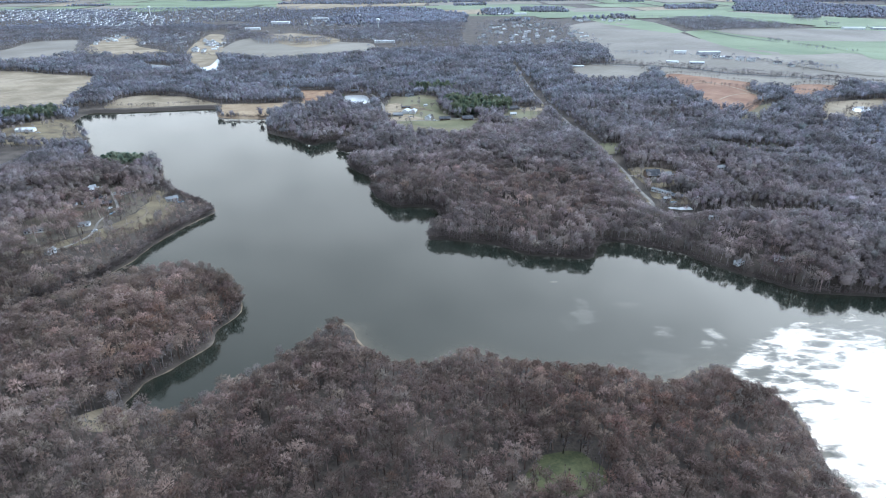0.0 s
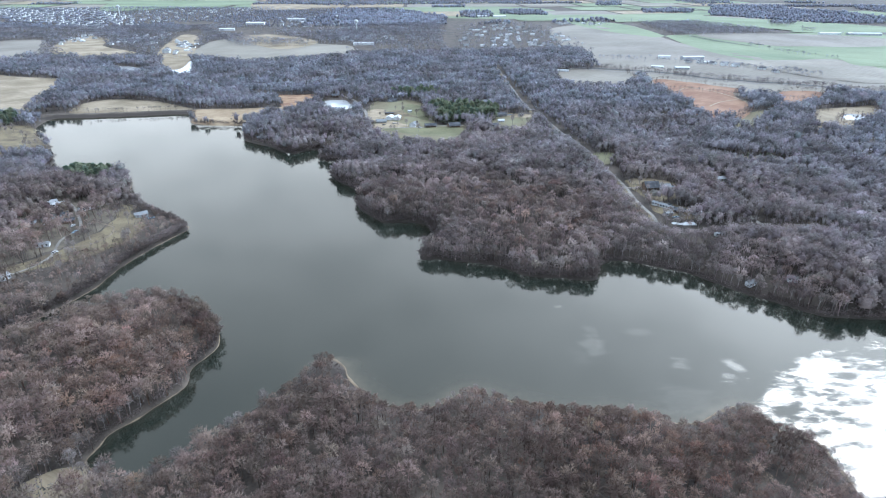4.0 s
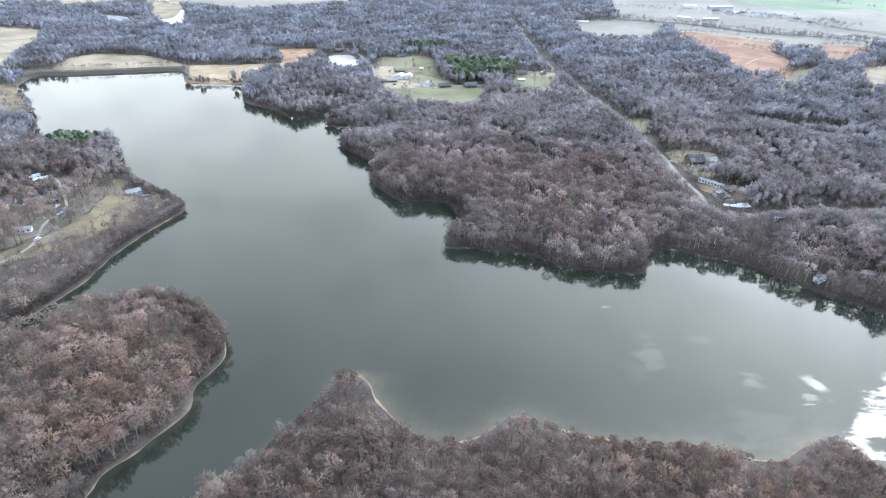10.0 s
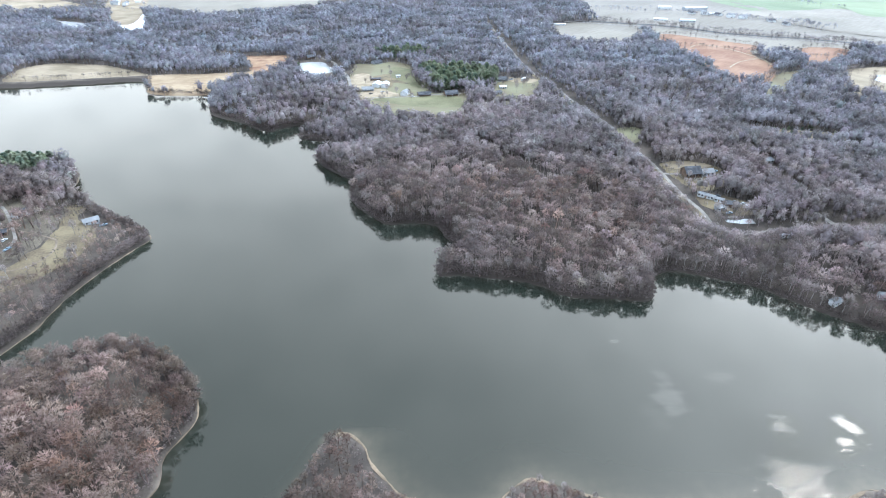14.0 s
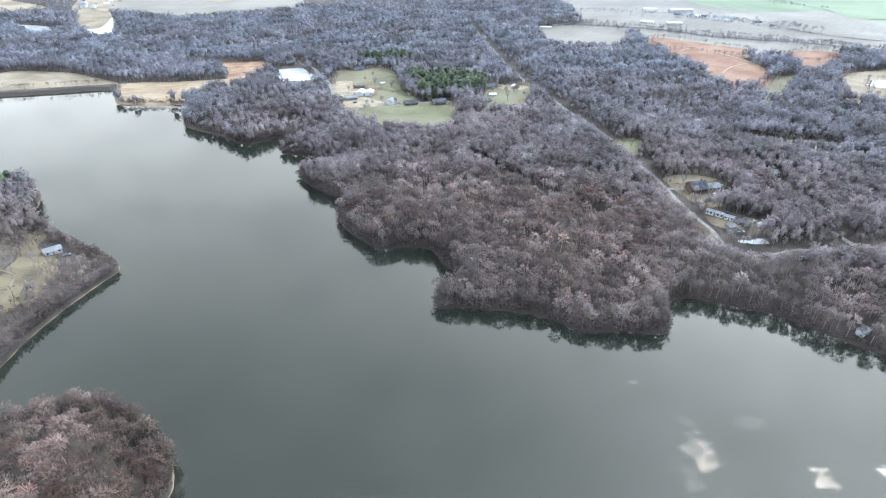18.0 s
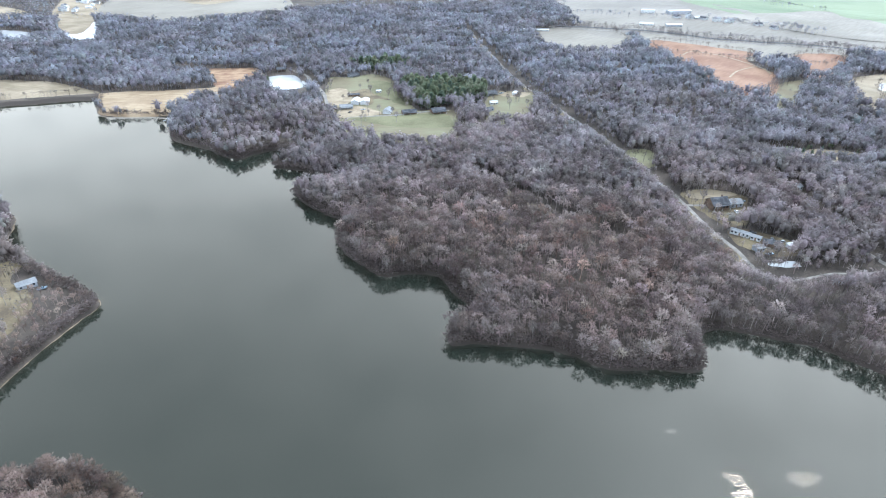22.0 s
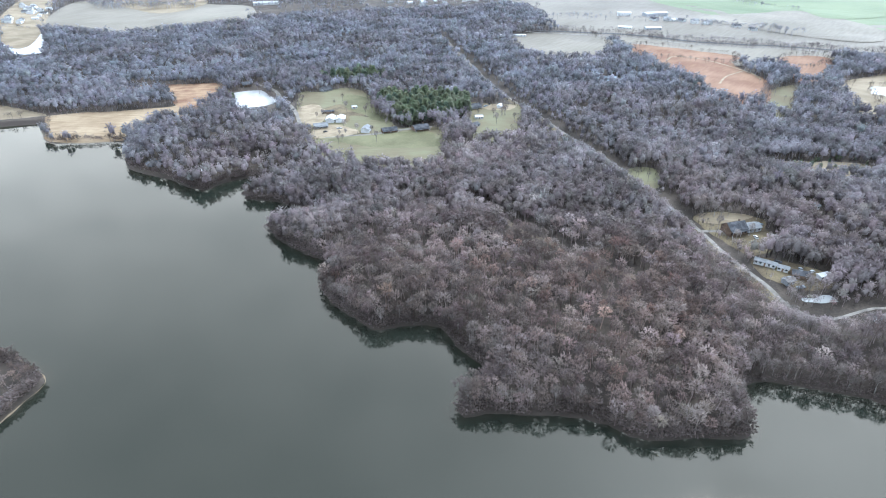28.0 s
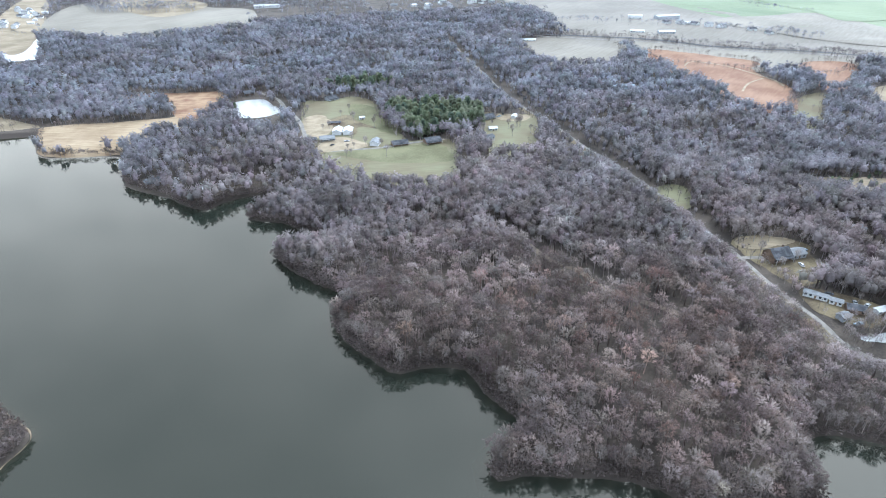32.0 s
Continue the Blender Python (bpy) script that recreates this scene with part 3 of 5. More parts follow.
        out.append(base + (q - base) * (0.925 if inside(a[0], a[1], p) and not inside(b[0], b[1], p) else 1.0))
    return np.array(out)


def field(poly, material, label, category="field", name="field", cell=8.0, lift=0.2, round_to=6.0, level=None, clear=True, shore=False):
    if clear and not shore:
        poly = opened(poly)
    if clear:
        OPEN.append(np.array(poly, float))
    return patch(name, poly, material, lift, cell, label, category, round_to, level)


DAMFIELD = [(-327, 871), (-348, 918), (-357, 943), (-346, 962), (-265, 950), (-223, 952), (-241, 1015), (-301, 1046), (-298, 1062),
            (-190, 1042), (-172, 1001), (-190, 940), (-205, 913), (-227, 904), (-249, 878), (-259, 860)]
field(DAMFIELD, ORANGE, "dry tan grass field sloping to the lake beside the dam", shore=True)
field([(-300, 1052), (-296, 1062), (-190, 1044), (-176, 1001), (-190, 940), (-222, 950), (-235, 1010)], RUSTY, "rust-brown weedy grass below the woods", lift=0.35, clear=False)
field([(-528, 932), (-544, 998), (-518, 1030), (-435, 1014), (-363, 965), (-372, 958), (-430, 946)], TAN, "tan grass field below the earth dam", shore=True)
CLEARING = [(-86, 900), (-82, 968), (-62, 960), (-27, 972), (-6, 945), (-4, 903), (-5, 859), (10, 826), (14, 808), (51, 806), (54, 772),
            (41, 738), (5, 745), (-25, 760), (-63, 794), (-84, 830)]
field(CLEARING, LAWN, "winter lawn of a farmstead clearing among the woods", "lawn")
field([(-67, 800), (-69, 829), (-52, 835), (-39, 830), (-25, 803)], DIRT, "bare yellow dirt yard", "yard", "yard", lift=0.4, clear=False)
field([(-80, 850), (-84, 900), (-62, 905), (-55, 860), (-68, 838)], DIRT, "worn yellow grass in the farmyard", "yard", "yard", lift=0.35, clear=False)
field([(-28, 938), (-4, 915), (10, 860), (14, 839), (0, 832), (-12, 850), (-30, 880), (-36, 915)], LUSH, "greener lawn under the pine grove's edge", "lawn", lift=0.35, clear=False, round_to=4.0)
field([(-56, 790), (-20, 796), (38, 794), (46, 770), (42, 748), (10, 750), (-26, 766)], LUSH, "mown green strip before the farm drive", "lawn", lift=0.3, clear=False, round_to=4.0)
field([(-66, 880), (-40, 900), (-20, 870), (-12, 850), (-30, 858), (-34, 840), (-60, 856)], ROUGH, "trodden brown grass round the barns", "lawn", lift=0.3, clear=False, round_to=4.0)
field([(98, 872), (130, 862), (152, 851), (147, 814), (129, 794), (105, 792), (86, 788), (90, 830)], LAWN, "grass yard of a house on the ridge", "lawn")
field([(112, 868), (132, 860), (150, 850), (140, 835), (118, 845)], DIRT, "bare pale dirt drive", "yard", "yard", lift=0.4, clear=False)
field([(190, 566), (187, 550), (190, 528), (197, 510), (222, 517), (230, 524), (226, 537), (233, 550), (222, 561), (208, 568)], ROUGH,
      "thin tan grass in a woodland clearing round a dark house", "lawn", round_to=3.0, shore=True)
field([(192, 566), (190, 556), (204, 552), (222, 553), (228, 556), (220, 562), (207, 567)], TAN, "pale grass strip behind the dark house", "lawn", lift=0.35, clear=False, round_to=3.0)
field([(193, 466), (201, 464), (212, 465), (211, 460), (201, 459), (193, 462)], POND, "narrow bright pool beside the lane", "pond", "pond", lift=0.3, round_to=2.0, shore=True)
field([(190, 506), (205, 505), (222, 488), (224, 474), (212, 470), (196, 474), (188, 490)], ROUGH, "bare cluttered yard among trees", "yard", "yard", round_to=3.0, shore=True)
RED = [(405, 1080), (455, 1054), (508, 994), (512, 968), (483, 945), (469, 896), (463, 850), (440, 823), (395, 837), (397, 880), (412, 929), (410, 1000)]
field(RED, RUST, "rust-red weedy field", cell=15, lift=0.95)
field([(540, 926), (571, 957), (610, 949), (614, 914), (559, 881), (539, 893)], RUST, "rust-red field corner by the railway", cell=15, lift=0.95)
field([(404, 1120), (435, 1137), (490, 1080), (554, 1032), (623, 976), (627, 927), (608, 953), (572, 963), (514, 996), (456, 1058), (408, 1082)], STUBBLE,
      "pale stubble strip beside the railway", cell=15, lift=0.6)
field([(263, 1147), (255, 1197), (296, 1231), (393, 1194), (378, 1087), (340, 1074), (281, 1108)], STUBBLE, "pale grey stubble field", cell=15, lift=0.4)
field([(533, 819), (581, 840), (639, 850), (600, 780), (538, 746), (514, 758), (520, 785)], TAN, "dry grass round a small pond", "lawn")
field([(392, 766), (427, 806), (481, 832), (472, 807), (420, 769)], LAWN, "long grassy glade between woods", "lawn")
field([(180, 646), (202, 642), (188, 611), (172, 611)], LAWN, "small grass glade beside the lane", "lawn", shore=True)
field([(292, 637), (320, 637), (365, 625), (385, 609), (365, 594), (325, 603), (293, 615)], TAN, "tall dry grass with scattered shrubs", "meadow", "meadow", shore=True)
field([(-955, 1310), (-817, 1264), (-690, 1208), (-676, 1131), (-663, 1058), (-634, 974), (-711, 951), (-1000, 1000), (-1200, 1250)], TAN, "wide tan hay field", cell=20, lift=0.5)
field([(-565, 1549), (-610, 1851), (-550, 1942), (-400, 1900), (-287, 1780), (-188, 1700), (-190, 1577), (-318, 1564), (-427, 1539)],
      STUBBLE, "pale stubble field beyond the woods", cell=30, lift=0.6)
field([(-985, 1701), (-1042, 2006), (-925, 1911), (-871, 1758), (-706, 1594), (-858, 1606)], TAN, "tan field at the edge of town", cell=30, lift=0.6)
field([(-1188, 1655), (-1225, 1860), (-1109, 1896), (-1017, 1704), (-1023, 1584), (-1047, 1532), (-1092, 1514), (-1300, 1560)], SOIL, "bare brown field", cell=30, lift=0.6)
field([(-670, 1614), (-759, 2032), (-678, 1954), (-580, 1560), (-591, 1470)], TAN, "building plots with fresh streets", "plot", cell=30, lift=0.6)
GREEN = [(33, 3600), (652, 3311), (593, 2436), (706, 1942), (772, 1843), (1105, 1898), (1400, 1900), (1900, 1500), (1400, 1150), (940, 1180), (786, 1326),
         (739, 1548), (717, 2203), (536, 2708), (53, 2937)]
field(GREEN, CROP, "broad green winter wheat field", cell=60, lift=0.8)
GREY = [(433, 2075), (717, 2203), (690, 1768), (712, 1490), (771, 1300), (930, 1170), (1300, 1100), (900, 890), (745, 1003), (659, 1099), (623, 1293), (523, 1346), (403, 1459)]
field(GREY, SOIL, "broad bare pinkish-grey field beyond the railway", cell=40, lift=0.6)
field([(375, 1232), (460, 1162), (535, 1097), (612, 1045), (695, 985), (775, 932), (905, 840), (950, 885), (760, 1010), (668, 1105), (632, 1290), (530, 1348), (410, 1460), (360, 1330)],
      SOIL, "bare tan verge along the railway", cell=30, lift=0.5)
field([(823, 1846), (882, 1630), (958, 1568), (1193, 1575), (1332, 1760), (1103, 1891)], SOIL, "bare grey field behind a hedge row", cell=60, lift=1.4, clear=False)
field([(941, 1539), (917, 1353), (924, 1219), (1400, 1330), (1500, 1560), (1175, 1552)], CROP, "green wheat field behind a hedge row", cell=60, lift=1.5, clear=False)
field([(657, 1283), (763, 1309), (899, 1327), (906, 1195), (860, 1080), (766, 1010), (706, 1079), (674, 1157), (640, 1215)], STUBBLE, "pale pinkish stubble beyond the railway trees", cell=60, lift=1.3, clear=False)
field([(726, 2330), (842, 2329), (1177, 2017), (1168, 1925), (1467, 1939), (1632, 2156), (1359, 2488), (1239, 2674), (1250, 2870), (880, 2778)], CROP, "far green wheat field round a wood", cell=90, lift=2.2, clear=False)
field([(405, 2423), (765, 2491), (855, 2778), (466, 2709)], CROP, "far green field beside a village", cell=90, lift=2.2, clear=False)
field([(-1536, 3241), (-1219, 3619), (-984, 3927), (-1165, 4364), (-1773, 4699), (-1938, 4267), (-1753, 3613)], CROP, "wide green field behind the town", cell=120, lift=2.2, clear=False)
field([(-847, 3362), (-585, 3364), (-686, 3772), (-1025, 4098)], TAN, "pale tan field behind the town", cell=120, lift=2.2, clear=False)
field([(-562, 1949), (-471, 2033), (-298, 1828), (-403, 1794)], TAN, "pale strip of field between woods", cell=40, lift=0.7)
ribbon("ditch", [(785, 1807), (815, 1664), (846, 1558)], 7.0, BALLAST, 1.9, "dark ditch between two fields", "ditch", 30)
WOOD_FAR = np.array([(773, 2221), (987, 2326), (1068, 2067), (1105, 1898), (861, 1816), (736, 1795)], float)
# the farmland that fills the distance
for row in range(7):
    for col in range(-5, 10):
        y0, y1 = 2350 + 380 * row, 2350 + 380 * (row + 1)
        x0 = -1200 + 330 * col + 140 * (row % 2)
        if abs(x0) > y0 * 1.05 or (x0 < -250 and row < 3) or (row < 3 and 0 < x0 < 500):
            continue
        rr = random.Random(row * 31 + col)
        kind = rr.choice([CROP, STUBBLE, SOIL, CROP, TAN])
        q = [(x0 + rr.uniform(0, 25), y0 + rr.uniform(0, 25)), (x0 + 310, y0 + rr.uniform(0, 25)), (x0 + 310 + rr.uniform(-20, 10), y1 - 25), (x0, y1 - 20)]
        patch("field", q, kind, 1.6, 120, "distant " + {"winter_wheat": "green wheat", "pale_stubble": "pale stubble", "bare_pinkish_soil": "bare soil"}.get(kind.name, "tan grass") + " field on the plain", "field")

# a narrow strand of washed sand on the gentle shores
run = []
for sx, sy in LAKE:
    gentle = (sy < 335 - 0.35 * min(sx, 150) or sx < -200) and -330 < sx < 172 and 200 < sy < 640 and not (-135 < sx < -60 and sy < 306)
    if gentle:
        run.append((sx, sy))
    elif run:
        if len(run) > 8:
            ribbon("strand", run[::2], 1.3 if run[0][1] < 306 and run[len(run) // 2][0] > -72 else 0.6, SAND, 0.16, "thin strand of pale sand along the lake shore", "beach", step=2.5, vary=0.8)
        run = []

POND_FARM = [(-171, 992), (-152, 1006), (-131, 1002), (-119, 972), (-107, 945), (-111, 928), (-139, 928), (-156, 958)]
field(POND_FARM, POND, "small bright pond beside a farm lane", "pond", "pond", level=7.25)
POND_TOWN = [(-553, 1378), (-595, 1440), (-581, 1490), (-560, 1509), (-520, 1440), (-502, 1358), (-505, 1315), (-530, 1330)]
field(POND_TOWN, POND, "bright pond among the woods near town", "pond", "pond", level=3.4)
field([(-693, 1405), (-664, 1414), (-602, 1376), (-582, 1355), (-634, 1360)], POND, "narrow bright pond among trees", "pond", "pond", level=3.4)
field([(562, 801), (574, 808), (583, 804), (584, 790), (565, 776), (552, 782)], POND, "small white-glinting pond", "pond", "pond", level=22.3)

LANE = [(150, 1260), (150, 1150), (150, 985), (154, 875), (163, 787), (172, 684), (175, 630), (179, 580), (182, 546), (181, 511), (183, 481),
        (182, 463), (188, 451), (198, 447), (212, 448), (226, 449), (240, 446), (300, 440)]
RAIL = [(24, 1560), (41, 1490), (105, 1440), (186, 1380), (279, 1276), (361, 1210), (447, 1140), (521, 1075), (599, 1022), (681, 962), (760, 910), (900, 810)]
FARMLANE = [(-134, 1019), (-113, 992), (-101, 938), (-88, 890), (-83, 849), (-85, 822)]
YARDLANE = [(-60, 799), (-22, 797), (13, 802), (48, 806)]
LANE_EAST = [(276, 557), (264, 524), (267, 503), (260, 474), (262, 446)]
TRAIL = [(40, 625), (55, 598), (63, 570), (76, 551), (83, 531), (99, 514), (114, 500)]
POINTLANE = [(-300, 396), (-288, 408), (-283, 430), (-291, 459), (-289, 482), (-298, 501), (-322, 536), (-334, 547)]
POINTPATH = [(-289, 445), (-272, 448), (-263, 456), (-259, 471), (-262, 483), (-266, 488), (-280, 495), (-295, 501)]
ribbon("verge", [(u - 2.5, v) for u, v in LANE[:13]], 7.5, ROUGH, 0.12, "thin rough grass along the gravel lane", "verge")
ribbon("lane", LANE[:13], 2.9, GRAVEL, 0.25, "pale gravel lane through bare woods")
ribbon("side_lane", LANE[12:], 1.9, GRAVEL, 0.27, "narrow gravel lane turning off among bare trees")
ribbon("railway", RAIL, 9.0, BALLAST, 0.8, "dark railway bed lined with brush", "railway", 15)
ribbon("road", [(p[0] - 14, p[1] - 8) for p in RAIL], 6.0, GRAVEL, 0.7, "pale road beside the railway", "road", 15)
ribbon("farm_lane", FARMLANE, 4.5, GRAVEL, 0.3, "pale gravel farm lane by the pond")
ribbon("yard_lane", YARDLANE, 4.0, GRAVEL, 0.3, "pale gravel drive along the lawn")
ribbon("east_lane", LANE_EAST, 3.5, GRAVEL, 0.25, "narrow gravel lane in the woods")
ribbon("drive", [(182, 546), (190, 545), (198, 543)], 3.0, GRAVEL, 0.3, "short gravel drive to a dark house")
ribbon("forest_trail", TRAIL, 4.0, PATHSOIL, 0.2, "sandy trail through the bare woods", "path")
ribbon("field_track", [(412, 985), (432, 1000), (455, 975), (470, 900), (462, 860)], 3.0, DIRT, 1.15, "pale track across the rust-red field", "path")
ribbon("field_track", [(400, 850), (430, 880), (466, 900)], 2.6, DIRT, 1.15, "pale track across the rust-red field", "path")
ribbon("cottage_lane", POINTLANE, 2.1, GRAVEL, 0.25, "grey lane among lakeside cottages")
ribbon("grass_track", POINTPATH, 1.3, PATHSOIL, 0.25, "worn track over the grassy point", "path")
field([(-266, 522), (-248, 507), (-240, 486), (-247, 452), (-266, 424), (-300, 396), (-316, 398), (-292, 425), (-276, 455), (-270, 500), (-282, 545), (-272, 548)],
      ROUGH, "thin winter grass on the lake point", "lawn", lift=0.15, shore=True, round_to=3.0)
field([(-284, 548), (-272, 500), (-278, 458), (-296, 428), (-322, 396), (-350, 384), (-358, 410), (-350, 470), (-352, 545), (-318, 558)], LEAFY,
      "leaf-strewn ground between lakeside cottages", "yard", "yard", lift=0.15, clear=False, round_to=3.0)
field([(-560, 860), (-600, 790), (-560, 720), (-480, 716), (-474, 735), (-466, 756), (-484, 777), (-512, 812), (-536, 850)], ROUGH,
      "park grass beside the boat landing", "lawn", lift=0.2, shore=True)
field([(-176, 222), (-163, 232), (-157, 226), (-148, 221), (-158, 209), (-176, 213)], TAN, "muddy tan flat at the head of the arm", "mudflat", "mudflat", lift=0.12, shore=True)
field([(37, 172), (42, 186), (52, 190), (63, 185), (66, 172), (52, 164)], GREENSWARD, "small green opening among the trees", "lawn", lift=0.2)

# ---- trees ----


def cone(a, b, ra, rb, sides=3):
    """Triangles of a tapered stick from a to b."""
    a, b = np.array(a, float), np.array(b, float)
    d = (b - a) / (np.linalg.norm(b - a) + 1e-9)
    u = np.cross(d, (0.3, 0.9, 0.1)); u /= np.linalg.norm(u) + 1e-9
    v = np.cross(d, u)
    out = []
    ang = np.arange(sides) * 2 * np.pi / sides
    ring = [np.cos(t) * u + np.sin(t) * v for t in ang]
    for i in range(sides):
        p, q = ring[i], ring[(i + 1) % sides]
        out.append((a + ra * p, a + ra * q, b + rb * p))
        if rb > 0.02:
            out.append((a + ra * q, b + rb * q, b + rb * p))
    return out


def bare_tree(rng, clumps, per, width, trunk_sides=3, limbs=7, rag=0.55):
    """Wood and twigs of a leafless tree 15 m high: limbs, and fans of twigs over a rounded crown."""
    wood, fine = [], []
    H = 15.0
    lean = rng.normal(0, 0.35, 2)
    fork = np.array([lean[0], lean[1], H * rng.uniform(0.3, 0.42)])
    mid = np.array([lean[0] * 1.5, lean[1] * 1.5, H * 0.70])
    if rag < 0.5:
        limbs = 2
        wood += cone((0, 0, -0.4), mid, 0.27, 0.01, 3)
    else:
        wood += cone((0, 0, -0.4), fork, 0.27, 0.17, trunk_sides)
        wood += cone(fork, mid + (0, 0, H * 0.2), 0.16, 0.02, 3)
    wide, tall = rng.uniform(2.8, 3.6), rng.uniform(3.3, 4.1)
    for k in range(clumps):
        az = 2.399 * k + rng.uniform(-0.35, 0.35)
        up = 1 - 1.45 * (k + 0.5) / clumps          # from the top of the crown down past its waist
        ring = np.sqrt(max(0.0, 1 - up * up))
        depth = rng.uniform(0.72, 1.0)
        way = np.array([np.cos(az) * ring * wide, np.sin(az) * ring * wide, up * tall])
        centre = mid + way * depth
        out = way / (np.linalg.norm(way) + 1e-9)
        if k % max(1, clumps // limbs) == 0:
            root = fork + (0, 0, rng.uniform(0, 2.5))
            if trunk_sides > 3:
                wood += cone(root, centre, 0.11, 0.02, 3)
            else:
                side = np.cross(centre - root, rng.normal(0, 1, 3)); side *= 0.1 / (np.linalg.norm(side) + 1e-9)
                wood.append((root - side, root + side, centre))
        start = centre - out * rng.uniform(0.6, 1.1)
        for j in range(per):
            d = out + rng.normal(0, 0.55, 3) + (0, 0, 0.25)
            d /= np.linalg.norm(d)
            a = start + rng.normal(0, 0.28, 3)
            b = a + d * rng.uniform(0.9, 1.75)
            side = np.cross(d, out + rng.normal(0, rag, 3)); side *= width * rng.uniform(0.6, 1.4) / 2 / (np.linalg.norm(side) + 1e-9)
            fine.append((a - side, a + side, b) if j % 4 else (a - side * 0.4, b + side, b - side))
    return np.array(wood), np.array(fine)


def pine(rng, whorls, per, width):
    """Trunk and needle boughs of an evergreen 14 m high."""
    wood = cone((0, 0, -0.4), (0, 0, 12.5), 0.25, 0.03, 4)
    fine = []
    for k in range(whorls):
        z = 2.0 + 11.5 * (k / whorls) ** 0.9
        r = 3.7 * np.sqrt(max(0.0, 1 - (k / whorls) ** 2.2)) * (0.72 + 0.28 * min(1, k / 4)) + 0.5
        for j in range(per):
            az = 2 * np.pi * j / per + k * 0.7 + rng.uniform(-0.3, 0.3)
            rr = r * rng.uniform(0.65, 1.15)
            d = np.array([np.cos(az), np.sin(az), rng.uniform(-0.25, 0.3)])
            side = np.array([-np.sin(az), np.cos(az), rng.uniform(-0.4, 0.4)]) * width * rng.uniform(0.7, 1.3)
            a = np.array([0, 0, z + rng.uniform(-0.3, 0.3)])
            m = a + d * rr * 0.6 + (0, 0, 0.25)
            b = a + d * rr - (0, 0, 0.35)
            fine += [(a, m - side, b), (a, b, m + side)]
    fine += [((-.3, 0, 12), (.3, 0, 12.1), (0, 0, 14.2)), ((0, -.3, 12), (0, .3, 12.1), (0, 0, 14.2))]
    return np.array(wood), np.array(fine)


def crown_dome(rng):
    """The ragged crown of a tree too far off to show its twigs."""
    tris, rings = [], []
    for k, (up, r) in enumerate(((2.5, 3.5), (10.5, 3.1))):
        ang = np.arange(5) * 2 * np.pi / 5 + 0.6 * k + rng.normal(0, 0.15, 5)
        rr = r * rng.uniform(0.65, 1.25, 5)
        rings.append(np.stack([np.cos(ang) * rr, np.sin(ang) * rr, up + rng.normal(0, 0.9, 5)], 1))
    for lo, hi in zip(rings[:-1], rings[1:]):
        for i in range(5):
            j = (i + 1) % 5
            tris += [(lo[i], lo[j], hi[i]), (lo[j], hi[j], hi[i])]
    tip = np.array((rng.normal(0, 0.6), rng.normal(0, 0.6), 15.0))
    tris += [(rings[-1][i], rings[-1][(i + 1) % 5], tip) for i in range(5)]
    return np.array(tris)


def twig_core(rng):
    """The close-grown middle of a crown, where single twigs no longer show."""
    rings = []
    for up, r in ((6.8, 1.9), (10.6, 1.6)):
        ang = np.arange(5) * 2 * np.pi / 5 + rng.uniform(0, 1.2)
        rr = r * rng.uniform(0.7, 1.2, 5)
        rings.append(np.stack([np.cos(ang) * rr, np.sin(ang) * rr, up + rng.normal(0, 0.7, 5)], 1))
    lo, hi = rings
    tip = np.array((rng.normal(0, 0.5), rng.normal(0, 0.5), 12.2))
    tris = []
    for i in range(5):
        j = (i + 1) % 5
        tris += [(lo[i], lo[j], hi[i]), (lo[j], hi[j], hi[i]), (hi[i], hi[j], tip)]
    return np.array(tris)


def scatter_mesh(name, kinds, pos, scale, wide, turn, which, tint, material, rounded=False):
    """Many trees as one mesh: each place takes one of the kinds (triangles), turned and scaled.
    rounded: how far the twigs share the crown's rounded normals, as fine spray does from afar."""
    chunks, colours, normals = [], [], []
    for k, tris in enumerate(kinds):
        m = which == k
        if not m.any():
            continue
        if rounded:
            away = tris.mean(1) - (0, 0, 8.5)
            face = np.cross(tris[:, 1] - tris[:, 0], tris[:, 2] - tris[:, 0])
            back = (face * away).sum(1) < 0
            tris = tris.copy()
            tris[back] = tris[back][:, ::-1]
        c, s = np.cos(turn[m]), np.sin(turn[m])
        p = tris.reshape(1, -1, 3)
        x = (p[..., 0] * c[:, None] - p[..., 1] * s[:, None]) * wide[m, None] + pos[m, 0:1]
        y = (p[..., 0] * s[:, None] + p[..., 1] * c[:, None]) * wide[m, None] + pos[m, 1:2]
        z = p[..., 2] * scale[m, None] + pos[m, 2:3]
        chunks.append(np.stack([x, y, z], -1).reshape(-1, 3))
        colours.append(np.repeat(tint[m], p.shape[1], 0))
        if rounded:
            q = (p - (0, 0, 8.5)) * (1, 1, 0.7) + (0, 0, 0.8)
            q = q / (np.linalg.norm(q, axis=-1, keepdims=True) + 1e-9)
            flat = np.cross(tris[:, 1] - tris[:, 0], tris[:, 2] - tris[:, 0])
            flat = flat / (np.linalg.norm(flat, axis=1, keepdims=True) + 1e-9)
            q = q * rounded + np.repeat(flat, 3, 0)[None] * (1 - rounded)
            q = q / (np.linalg.norm(q, axis=-1, keepdims=True) + 1e-9)
            normals.append(np.stack([q[..., 0] * c[:, None] - q[..., 1] * s[:, None], q[..., 0] * s[:, None] + q[..., 1] * c[:, None],
                                     np.broadcast_to(q[..., 2], (m.sum(), p.shape[1]))], -1).reshape(-1, 3))
    v = np.concatenate(chunks)
    col = np.concatenate([np.concatenate(colours), np.ones((len(v), 1))], 1)
    me = raw_mesh(name, v, np.arange(len(v)).reshape(-1, 3), material, bool(rounded), col)
    if rounded:
        me.normals_split_custom_set_from_vertices(np.concatenate(normals).astype(np.float32))
    return me


RNG = np.random.default_rng(7)


